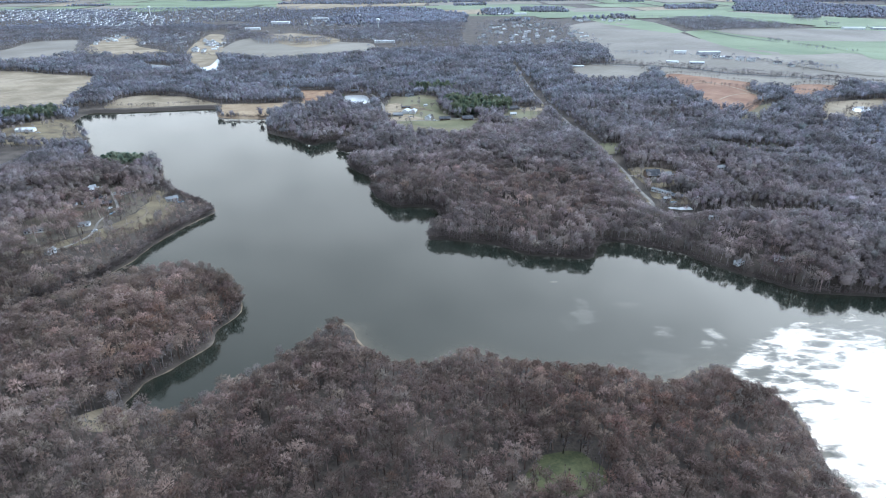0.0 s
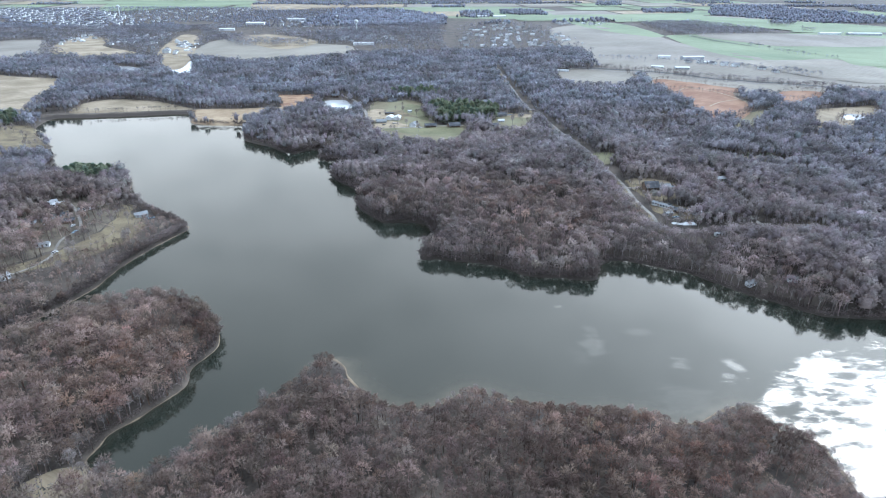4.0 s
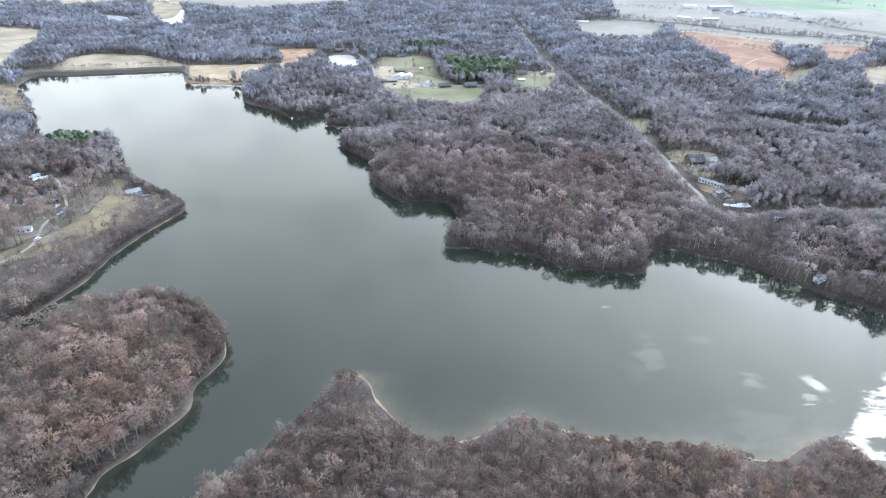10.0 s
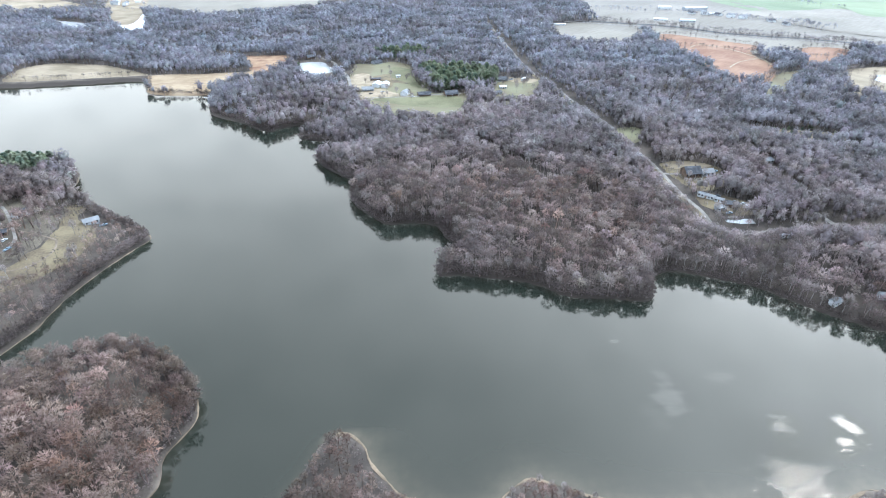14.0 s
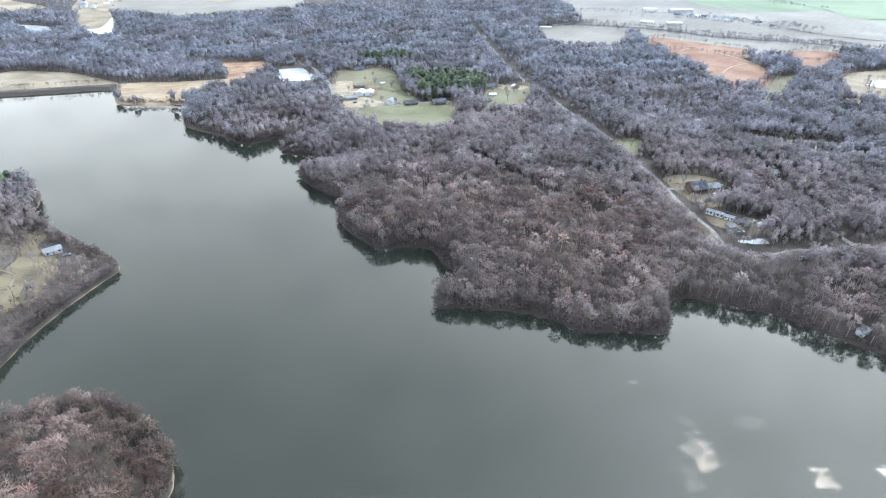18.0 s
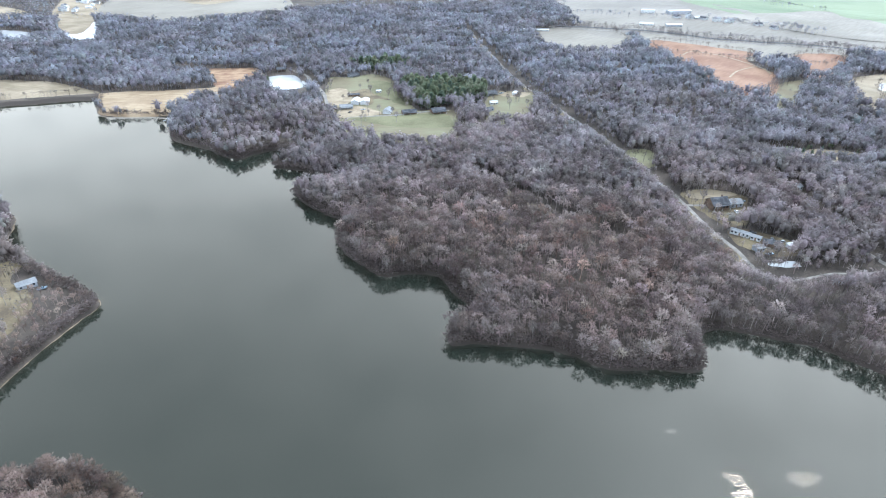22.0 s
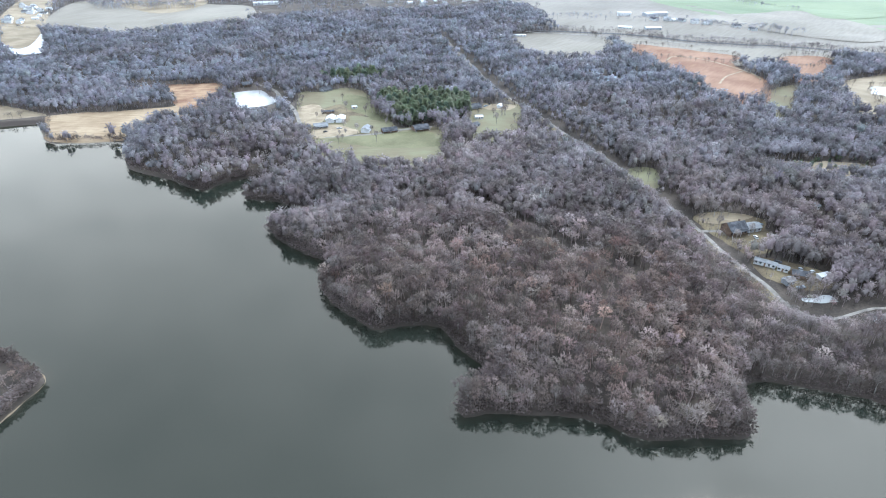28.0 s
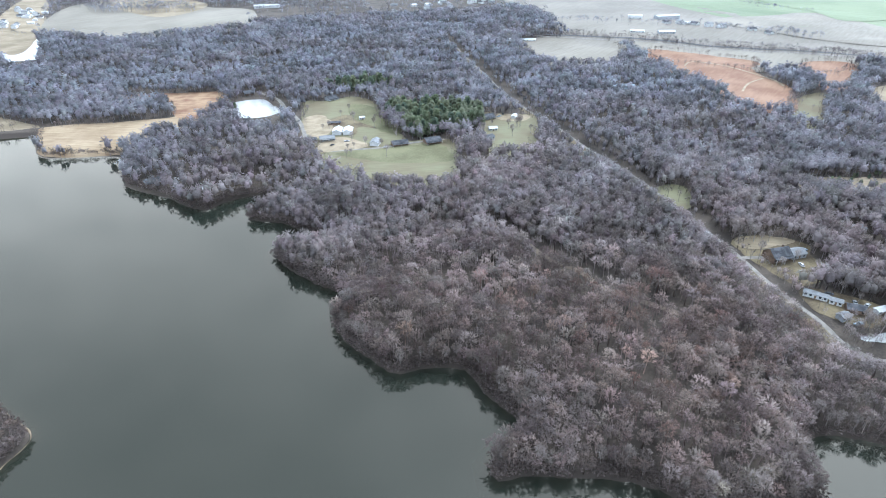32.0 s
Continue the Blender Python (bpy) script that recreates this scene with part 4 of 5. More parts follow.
def jitter_grid(x0, x1, y0, y1, step, rng):
    x, y = np.meshgrid(np.arange(x0, x1, step), np.arange(y0, y1, step * 0.87))
    x[1::2] += step / 2
    x, y = x.ravel(), y.ravel()
    return x + rng.uniform(-0.42, 0.42, x.size) * step, y + rng.uniform(-0.42, 0.42, x.size) * step


def seen_area(x, y):
    """The wedge of country that the flight overlooks, with a margin."""
    a = np.degrees(np.arctan2(x, y + 60))
    return (a > -41.5) & (a < 51.5)


PINES = [[(13, 828), (22, 808), (38, 819), (48, 825), (70, 824), (93, 832), (102, 866), (91, 889), (52, 908), (15, 914), (3, 899), (14, 856)],
         [(-60, 1010), (-20, 1040), (30, 1010), (20, 985), (-30, 980)],
         [(-365, 602), (-368, 638), (-335, 636), (-324, 614), (-332, 598)],
         [(-640, 850), (-600, 900), (-572, 890), (-570, 850), (-610, 820)]]
# the strongest haze cast, painted into the crowns on the plain
FAR_HAZE = (0.84, 1.02, 1.30)
HAZE_BLUE = (0.84, 0.97, 1.14)    # distance haze put into the bark colour of the farther woods


def woodland_points(x0, x1, y0, y1, step, rng, shore=2.0):
    x, y = jitter_grid(x0, x1, y0, y1, step, rng)
    m = seen_area(x, y)
    x, y = x[m], y[m]
    m = ~inside(x, y, LAKE)
    x, y = x[m], y[m]
    d = np.full(x.shape, 99.0)
    n = (y < 1000) & (y > 60)
    d[n] = distance(x[n], y[n], LAKE)
    m = d > shore
    x, y, d = x[m], y[m], d[m]
    free = np.ones(x.shape, bool)
    for poly in OPEN:
        lo, hi = poly.min(0) - 1, poly.max(0) + 1
        k = (x > lo[0]) & (x < hi[0]) & (y > lo[1]) & (y < hi[1]) & free
        free[k] = ~inside(x[k], y[k], poly)
    for line, w in ((LANE, 5.4), (RAIL, 11), (FARMLANE, 6), (YARDLANE, 5), (LANE_EAST, 4.6), (TRAIL, 4.4), (POINTLANE, 3), (POINTPATH, 3)):
        free &= distance(x, y, line, False) > w
    crest = distance(x, y, [(-560, 922), (-430, 937), (-360, 950), (-348, 915)], False)
    free &= crest > 20
    for hx, hy, r in HOMES:
        free &= np.hypot(x - hx, y - hy) > r
    # the cottage ground on the western point is thinly wooded
    sparse = (x < -268) & (y > 385) & (y < 570) & (x > -420)
    free &= ~sparse | (rng.uniform(0, 1, len(x)) > 0.22)
    free &= rng.uniform(0, 1, len(x)) > 0.10 + 0.10 * np.sin(x * 0.09 + 2 * np.sin(y * 0.07))
    return x[free], y[free], d[free]


# homesteads round which no tree stands
HOMES = [(-316, 538, 9), (-334, 534, 8), (-336, 496, 8), (-290, 448, 9), (-255, 518, 10), (-306, 527, 8), (-318, 514, 7), (-325, 503, 7), (-304, 495, 7),
         (-294, 395, 7), (-331, 434, 8), (-399, 529, 8), (288, 905, 16), (135, 928, 9), (213, 376, 4), (240, 374, 4), (221, 440, 5), (276, 557, 8),
         (-149, 1019, 8), (-211, 775, 9), (-164, 747, 7)]


def tints(x, y, rng, vary):
    """Bark and twig tone tree by tree: mostly grey-brown, some silvery, rusty oaks in drifts."""
    t = np.ones((len(x), 3)) * np.exp(rng.normal(0, vary, (len(x), 1))).clip(0.68, 1.6)
    t *= np.array([1.02, 0.99, 0.99]) + rng.normal(0, 0.025, (len(x), 3))
    drift = np.sin(x * 0.031 + 1.3 * np.sin(y * 0.023)) + np.sin(y * 0.027 + 1.1 * np.sin(x * 0.019))
    warm = np.clip(0.35 + 0.4 * drift + rng.normal(0, 0.3, len(x)), 0, 1)[:, None]
    t *= 1 + warm * np.array([0.045, -0.02, -0.055])
    rust = rng.uniform(0, 1, len(x)) < np.where(drift > 0.9, 0.12, 0.02) * (vary > 0.15)
    t[rust] *= (1.07, 0.95, 0.88)
    pale = rng.uniform(0, 1, len(x)) < 0.10
    t[pale] *= 1.18
    return t


def split_pines(x, y):
    m = np.zeros(x.shape, bool)
    for poly in PINES:
        m |= inside(x, y, poly)
    return m


def woods(name, label, x, y, clumps, per, width, high, rng, kinds=10, wide=1.0, hue=(1, 1, 1), grown=1.0, rag=0.55, vary=0.15, rounded=1.0, dome=False, core=False):
    ks = [crown_dome(rng) for _ in range(kinds)] if dome else [np.concatenate((*bare_tree(rng, clumps, per, width, rag=rag), *([twig_core(rng)] if core else []))) for _ in range(kinds)]
    n = len(x)
    size = rng.normal(high, 0.11, n).clip(0.55, 1.35)
    size *= 0.95 + 0.16 * np.sin(x * 0.05 + 2 * np.sin(y * 0.043)) * np.sin(y * 0.057)
    size *= grown
    pos = np.column_stack([x, y, hgt(x, y)])
    me = scatter_mesh(name, ks, pos, size, size * rng.uniform(0.85, 1.25, n) * wide, rng.uniform(0, 6.28, n), rng.integers(0, kinds, n), tints(x, y, rng, vary) * hue, TWIGS, rounded)
    return tagged(new(name, me), label, "woods", kind="stuff")


def brush(name, x, y, rng):
    """Low purple-brown brush between the trunks, thickest along the banks."""
    n = int(len(x) * 0.4)
    i = rng.integers(0, len(x), n)
    bx, by = x[i] + rng.uniform(-3.2, 3.2, n), y[i] + rng.uniform(-3.2, 3.2, n)
    lo, hi = (x.min(), y.min()), (x.max(), y.max())
    bank = LAKE[(LAKE[:, 0] > lo[0] - 4) & (LAKE[:, 0] < hi[0] + 4) & (LAKE[:, 1] > lo[1] - 4) & (LAKE[:, 1] < hi[1] + 4)]
    e = np.concatenate([bank + rng.normal(0, 3.6, bank.shape) for _ in range(9)] + [bank + rng.normal(0, 1.3, bank.shape) for _ in range(6)])
    bx, by = np.append(bx, e[:, 0]), np.append(by, e[:, 1])
    ok = ~inside(bx, by, LAKE)
    bx, by = bx[ok], by[ok]
    d = distance(bx, by, LAKE)
    gap = np.ones(len(bx), bool)
    for line, w in ((LANE, 2.6), (TRAIL, 2.0), (POINTLANE, 3), (POINTPATH, 3)):
        gap &= distance(bx, by, line, False) > w
    ok = (d > np.where((by < 306) & (bx > -68), 3.6, 0.25)) & (((by > 330) & (bx > -190)) | (d > 1.6)) & gap & (hgt(bx, by) > 0.03)
    bx, by = bx[ok], by[ok]
    ks = [bare_tree(rng, 6, 6, 0.66)[1] - (0, 0, 4.0) for _ in range(6)]
    n = len(bx)
    size = rng.uniform(0.25, 0.48, n)
    size[distance(bx, by, LAKE) < 6] *= np.where(by[distance(bx, by, LAKE) < 6] > 330, 1.6, 1.0)
    size[(bx > 116) & (by > 320)] *= 0.6      # low under the tall trees of the east bank
    t = np.ones((n, 3)) * rng.uniform(0.5, 0.8, (n, 1)) * (1.06, 0.97, 0.94)
    me = scatter_mesh(name, ks, np.column_stack([bx, by, hgt(bx, by) - 0.4]), size, size * 1.25, rng.uniform(0, 6.28, n), rng.integers(0, 6, n), t, TWIGS, 0.6)
    return tagged(new(name, me), "low purple-brown brush under bare trees", "brush", kind="stuff")


# place, turn, length, width, wall height, roof pitch, wall, roof, label, name
HOUSES = [
    (-51, 848, 78, 13, 8.5, 3.2, .45, WHITE, WHITEROOF, "white barn with a bright metal roof in a farmyard", "barn"),
    (-41, 846, 78, 13, 8.5, 3.2, .45, WHITE, WHITEROOF, "white barn with a bright metal roof in a farmyard", "barn"),
    (-62, 832, 5, 14, 8, 2.8, .4, GREYWALL, GREYROOF, "grey ranch house beside a gravel lane", "house"),
    (-77, 831, 15, 9, 7, 2.6, .4, BROWNWALL, DARKROOF, "small dark shed beside the lane", "shed"),
    (-18, 808, 70, 11, 8, 3.4, .5, WHITE, GREYROOF, "white garage with a pale metal roof", "garage"),
    (4, 802, 8, 15, 8, 2.7, .4, BROWNWALL, DARKROOF, "dark low house at the edge of the lawn", "house"),
    (35, 800, 12, 15, 10, 2.9, .5, BROWNWALL, DARKROOF, "dark brown house under the pines", "house"),
    (46, 836, 30, 12, 9, 2.8, .4, GREYWALL, DARKROOF, "grey house in the pine grove", "house"),
    (38, 898, 10, 12, 7, 2.8, .4, WHITE, WHITEROOF, "white roofed building among pines", "shed"),
    (-52, 965, 30, 12, 9, 2.8, .5, GREYWALL, DARKROOF, "grey house behind yard trees", "house"),
    (-24, 881, 12, 5, 4, 2.4, .4, WHITE, WHITEROOF, "small white shed on the lawn", "shed"),
    (-53, 874, 0, 13, 5, 2.2, .3, BROWNWALL, DARKROOF, "long dark open shed behind the barns", "shed"),
    (-149, 1021, 20, 12, 8, 2.8, .5, BROWNWALL, DARKROOF, "brown house at the head of the pond", "house"),
    (-211, 775, 25, 13, 9, 2.8, .4, BROWNWALL, DARKROOF, "brown lake house among trees", "house"),
    (-164, 747, 20, 5, 4, 2.3, .4, WHITE, WHITEROOF, "small white shed on the wooded bank", "shed"),
    (105, 856, 15, 15, 9, 2.8, .45, GREYWALL, DARKROOF, "grey house with a dark roof on the ridge", "house"),
    (100, 818, 0, 8, 6, 2.4, .4, WHITE, WHITEROOF, "small white outbuilding in a yard", "shed"),
    (88, 793, 30, 11, 7, 2.6, .4, GREYWALL, DARKROOF, "low grey house at the wood's edge", "house"),
    (132, 848, 60, 8, 5, 2.5, .4, WHITE, WHITEROOF, "white shed beside a dirt drive", "shed"),
    (135, 928, 10, 11, 8, 2.8, .4, WHITE, GREYROOF, "white house beside the lane", "house"),
    (286, 910, -15, 24, 13, 3.6, .35, GREYWALL, BLUEROOF, "long house with a blue metal roof in the woods", "house"),
    (306, 898, -30, 14, 8, 3.0, .35, GREYWALL, BLUEROOF, "outbuilding with a blue-grey metal roof", "barn"),
    (203, 541, 3, 13, 10, 4.2, .7, BROWNWALL, DARKROOF, "dark two-storey house with a steep roof", "house"),
    (216, 541, 3, 10, 8, 3.0, .45, GREYWALL, GREYROOF, "grey garage beside the dark house", "garage"),
    (196, 500, -48, 12, 4, 2.6, .3, WHITE, GREYROOF, "pale mobile home with a grey roof", "mobile home"),
    (202, 492, -45, 6, 4, 2.4, .35, WHITE, GREYROOF, "pale shed behind the mobile home", "shed"),
    (207, 484, -30, 9, 6, 2.6, .5, BROWNWALL, DARKROOF, "dark cottage in a cluttered yard", "house"),
    (196, 480, 10, 6, 4.5, 2.5, .4, GREYWALL, GREYROOF, "grey shed beside the lane", "shed"),
    (220, 480, 5, 8, 3.5, 2.3, .3, WHITE, WHITEROOF, "white trailer parked in the yard", "trailer"),
    (214, 376, 20, 6, 4, 2.4, .4, WHITE, GREYROOF, "pale cottage among bare trees", "house"),
    (241, 374, -20, 6, 4, 2.4, .4, WHITE, GREYROOF, "white cottage near the lake bank", "house"),
    (221, 440, 0, 7, 3, 2.3, .3, WHITE, GREYROOF, "white trailer in the woods", "trailer"),
    (276, 557, 15, 10, 7, 2.6, .4, WHITE, GREYROOF, "pale cottage on the east lane", "house"),
    (-254, 516, 35, 10, 6.5, 2.6, .5, GREYWALL, GREYROOF, "lake cabin with a pale metal roof on the grassy point", "house"),
    (-343, 541, 35, 9, 5, 2.8, .4, WHITE, WHITEROOF, "white cottage among bare trees", "house"),
    (-334, 537, 20, 11, 6, 2.6, .4, WHITE, WHITEROOF, "pale cottage among bare trees", "house"),
    (-306, 527, 60, 11, 7, 2.7, .4, WHITE, DARKROOF, "white cottage with a dark roof", "house"),
    (-336, 496, 10, 9, 6, 2.6, .4, GREYWALL, DARKROOF, "grey cottage among bare trees", "house"),
    (-317, 511, 30, 9, 5, 2.5, .4, GREYWALL, DARKROOF, "pale cottage among bare trees", "house"),
    (-325, 503, 80, 9, 6, 2.5, .4, GREYWALL, DARKROOF, "small grey cottage among trees", "house"),
    (-304, 495, 20, 10, 6, 2.5, .4, BROWNWALL, DARKROOF, "small brown cottage among trees", "house"),
    (-298, 448, 15, 9, 4.5, 2.6, .3, WHITE, GREYROOF, "long white cottage beside the lane", "house"),
    (-294, 395, 70, 6, 5, 3.0, .5, WHITE, WHITEROOF, "small white shed on the slope", "shed"),
    (-331, 434, 25, 13, 6, 2.6, .3, WHITE, GREYROOF, "pale mobile home among trees", "mobile home"),
    (-399, 529, 10, 13, 8, 2.7, .4, WHITE, GREYROOF, "pale house among trees", "house"),
    (-560, 781, 10, 22, 10, 3.2, .35, WHITE, WHITEROOF, "white park building beside the road", "park building"),
    (240, 1219, -12, 26, 7, 2.6, .3, WHITE, WHITEROOF, "long white shed beside a stubble field", "shed"),
    (272, 1211, -12, 26, 7, 2.6, .3, WHITE, WHITEROOF, "long white shed beside a stubble field", "shed"),
    (455, 1195, -35, 22, 9, 3.2, .3, WHITE, WHITEROOF, "white farm shed beyond the railway", "barn"),
    (495, 1175, -10, 26, 10, 3.4, .3, GREYWALL, WHITEROOF, "long pale barn beyond the railway", "barn"),
    (-599, 964, 20, 12, 8, 3.0, .4, WHITE, WHITEROOF, "white house at the end of the dam", "house"),
]

# groves of the far country, with the spacing of their trees
FAR_GROVES = [
    ([(-1233, 1920), (-1133, 1958), (-1116, 2155), (-1130, 2259), (-1335, 2411), (-1700, 2500), (-1600, 2000)], 14),
    ([(-945, 1877), (-765, 1734), (-777, 2056), (-733, 2254), (-1017, 2539), (-1077, 2291), (-1064, 2087)], 14),
    ([(-606, 1871), (-480, 1728), (-311, 1712), (-323, 1807), (-488, 1884), (-600, 1991), (-726, 2233), (-758, 2212)], 11),
    ([(-444, 1989), (-293, 1792), (-148, 1748), (-159, 2029), (-341, 2176), (-486, 2147)], 16),
    ([(-255, 1865), (-77, 1984), (66, 1875), (106, 2761), (-239, 3035), (-370, 2901), (-252, 2341)], 14),
    ([(-998, 4210), (-519, 3627), (153, 3783), (177, 4313), (-475, 4642), (-1055, 4720)], 34),
    ([(-1562, 2450), (-1130, 2259), (-1017, 2539), (-646, 2537), (-390, 2682), (-479, 3137), (-910, 3523), (-1490, 3661), (-2197, 3476)], 25),
    ([(73, 1452), (285, 1400), (386, 1352), (421, 1776), (401, 2127), (307, 2424), (142, 2239)], 23),
    ([(1041, 2928), (1276, 2928), (1400, 3211), (1134, 3186)], 18),
    ([(1277, 2742), (1375, 2517), (1560, 2226), (1665, 2201), (1972, 2607), (2039, 2971), (1936, 3191), (1995, 3473), (1611, 3441)], 21),
    ([(1230, 2205), (1248, 2139), (1312, 2160), (1421, 2350), (1335, 2364)], 14),
    ([(1193, 1925), (1218, 1924), (1282, 2025), (1258, 2026)], 14),
    ([(1006, 3575), (1139, 3577), (1288, 4040), (1138, 4037)], 24),
    ([(370, 2851), (566, 2778), (593, 3182), (415, 3181)], 20),
    ([(168, 2677), (301, 2644), (336, 3048), (204, 3091)], 20),
    ([(162, 3981), (722, 3723), (811, 4223), (188, 4554)], 34),
    ([(451, 2180), (661, 2156), (748, 2435), (630, 2492), (478, 2357)], 30),
    ([(1697, 4243), (1664, 3737), (1905, 3805), (2175, 4426), (1965, 4912)], 34),
    ([(2244, 3192), (2247, 2971), (2652, 3508), (2552, 3594)], 26),
    ([(-2500, 2700), (-1750, 2300), (-1350, 2150), (-1200, 2500), (-1500, 3100), (-2100, 3600), (-2900, 3700)], 27),
    ([(-720, 2250), (-150, 2050), (60, 2150), (120, 2700), (-100, 3300), (-800, 3400), (-900, 2800)], 24)]
# hedge rows and the trees along the railway, with their spacing and spread
FAR_ROWS = [([(840, 1590), (864, 1424), (915, 1345)], 4.5, 5.0), ([(390, 1345), (470, 1275), (540, 1235), (600, 1190), (660, 1150), (705, 1085)], 3.2, 11.0),
            ([(600, 1205), (660, 1165), (705, 1100)], 3.0, 9.0), ([(1220, 1890), (1400, 1870)], 9, 8.0), ([(700, 2330), (860, 2330)], 12, 9.0),
            ([(-1003, 1738), (-1050, 2050)], 14, 14.0), ([(-700, 1560), (-480, 1520)], 7, 10.0)]


def by_lane(x, y):
    """Trees and scrub beside the lane are low on its western verge."""
    d = distance(x, y, LANE, False)
    return np.clip(0.3 + d / 24, 0.42, 1.0)


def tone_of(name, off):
    """Brown oak bark near the water, blending into a painted haze blue with distance."""
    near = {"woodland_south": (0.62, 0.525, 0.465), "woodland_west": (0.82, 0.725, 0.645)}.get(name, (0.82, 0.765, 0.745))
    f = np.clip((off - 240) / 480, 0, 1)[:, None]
    return (1 - f) * np.array(near) + f * np.array(HAZE_BLUE)


def plant():
    rng = np.random.default_rng(11)
    # near woods round the lake
    x, y, d = woodland_points(-460, 420, 120, 700, 4.9, rng, 1.0)
    off = distance(x, y, [(0, 0), (-65, 280)], False)
    # the south point is a close stand of younger trees
    young = (y < 305) & (x > -105)
    x2, y2, d2 = woodland_points(-105, 200, 120, 305, 4.3, rng, 4.2)
    x, y, d, off = (np.append(u[~young], v) for u, v in ((x, x2), (y, y2), (d, d2), (off, distance(x2, y2, [(0, 0), (-65, 280)], False))))
    p = split_pines(x, y)
    near, middle = off < 330, (off >= 330) & (off < 520)
    zones = (("woodland_south", "bare grey-brown woods on the near lake point", (y < 305) & (x > -105)),
             ("woodland_west", "bare grey-brown woods on the western lake points", (x <= -105) & (y < 600)),
             ("woodland_east", "bare grey-brown woods on the wooded promontory", ~((y < 305) & (x > -105)) & ~((x <= -105) & (y < 600))))
    for name, label, m in zones:
        m = m & ~p
        a, b, c = m & near, m & middle, m & (off >= 520)
        if (a | b).any():
            brush(name.replace("woodland", "underbrush"), x[a | b], y[a | b], rng)
        for k, (q, clumps, per, width) in enumerate(((a, 21, 9, 0.30), (b, 14, 7, 0.38), (c, 10, 6, 0.55))):
            if q.any():
                # young growth on the low south bank, full height inland
                grown = np.where(x[q] > -64, np.clip(0.42 + d[q] / 40, 0.42, 0.86), np.where(y[q] > 258, 0.66, 0.86)) if name == "woodland_south" else 1.0
                if name == "woodland_west":      # low brush on the bank of the grassy point
                    grown = np.where((x[q] > -285) & (y[q] > 375) & (y[q] < 548), 0.5, 1.0)
                grown = grown * by_lane(x[q], y[q])
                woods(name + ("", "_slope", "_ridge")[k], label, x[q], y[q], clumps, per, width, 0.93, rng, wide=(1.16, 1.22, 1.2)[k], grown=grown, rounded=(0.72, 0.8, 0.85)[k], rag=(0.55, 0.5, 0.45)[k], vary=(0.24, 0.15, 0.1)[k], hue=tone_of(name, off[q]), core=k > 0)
    # the same woods go on behind the start of the flight
    x, y = jitter_grid(-330, 330, -120, 126, 8.5, rng)
    m = (np.hypot(x, (y - 126) * 1.3) < 300 + 25 * np.sin(x * 0.04)) & (distance(x, y, LAKE) > 2) & ~inside(x, y, LAKE)
    woods("woodland_behind", "bare grey-brown woods behind the near lake point", x[m], y[m], 5, 4, 1.0, 0.95, rng, wide=1.5, core=True, hue=(0.84, 0.825, 0.81))
    x, y, d = woodland_points(-900, 1000, 700, 1060, 7.2, rng, 1.0)
    x2, y2, d2 = woodland_points(420, 700, 420, 700, 7.2, rng)
    x, y = np.append(x, x2), np.append(y, y2)
    p = split_pines(x, y)
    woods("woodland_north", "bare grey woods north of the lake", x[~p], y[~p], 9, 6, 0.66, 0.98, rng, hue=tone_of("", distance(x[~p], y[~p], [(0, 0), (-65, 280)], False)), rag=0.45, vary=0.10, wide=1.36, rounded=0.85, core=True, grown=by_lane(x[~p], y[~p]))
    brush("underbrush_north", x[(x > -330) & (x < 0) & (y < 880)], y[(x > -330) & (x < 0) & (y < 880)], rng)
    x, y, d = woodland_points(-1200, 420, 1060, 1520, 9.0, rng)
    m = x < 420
    woods("woodland_beyond", "bare grey woods between the lake and the town", x[m], y[m], 6, 5, 1.05, 0.98, rng, wide=1.55, core=True, hue=HAZE_BLUE, rag=0.45, vary=0.09)
    # the far country: broken woods, hedges and the trees of the town
    x, y, d = woodland_points(-2200, 700, 1520, 2500, 12.5, rng)
    keep = (np.sin(x * 0.006 + 1.5 * np.sin(y * 0.004)) + np.sin(y * 0.011 + 1.2 * np.sin(x * 0.005)) + rng.normal(0, 0.35, len(x))) > np.where(y < 1950, -1.0, -0.3)
    keep &= (x < 60) & (y < 2300)
    x, y = x[keep], y[keep]
    wx, wy = jitter_grid(730, 1110, 1790, 2330, 11.0, rng)
    m = inside(wx, wy, WOOD_FAR)
    x, y = np.append(x, wx[m]), np.append(y, wy[m])
    for poly, step in FAR_GROVES:
        q = np.array(poly, float)
        wx, wy = jitter_grid(q[:, 0].min(), q[:, 0].max(), q[:, 1].min(), q[:, 1].max(), step, rng)
        m = inside(wx + 12 * np.sin(wy * 0.05), wy + 12 * np.sin(wx * 0.06), q)
        x, y = np.append(x, wx[m]), np.append(y, wy[m])
    rows = []
    for line, gap, spread in FAR_ROWS:
        q = np.array(line, float)
        for u, v in zip(q[:-1], q[1:]):
            k = int(np.linalg.norm(v - u) / gap)
            w = u + (v - u) * rng.uniform(0, 1, (k, 1)) + rng.normal(0, spread, (k, 2))
            rows.append(w)
    rows = np.concatenate(rows)
    woods("hedge_rows", "bare hedge rows and farm trees on the plain", rows[:, 0], rows[:, 1], 9, 5, 0.8, 0.7, rng, hue=HAZE_BLUE, rag=0.45, vary=0.12)
    for y0 in (3500, 3900, 4400):
        hx, hy = jitter_grid(-3600, 4200, y0 - 60, y0 + 90, 24.0, rng)
        lump = np.sin(hx * 0.0042 + y0) + np.sin(hx * 0.0017 + y0 * 0.01) + 0.5 * np.sin(hx * 0.011) > 0.35
        m = lump & seen_area(hx, hy)
        x, y = np.append(x, hx[m]), np.append(y, hy[m])
    mid = y < 2300
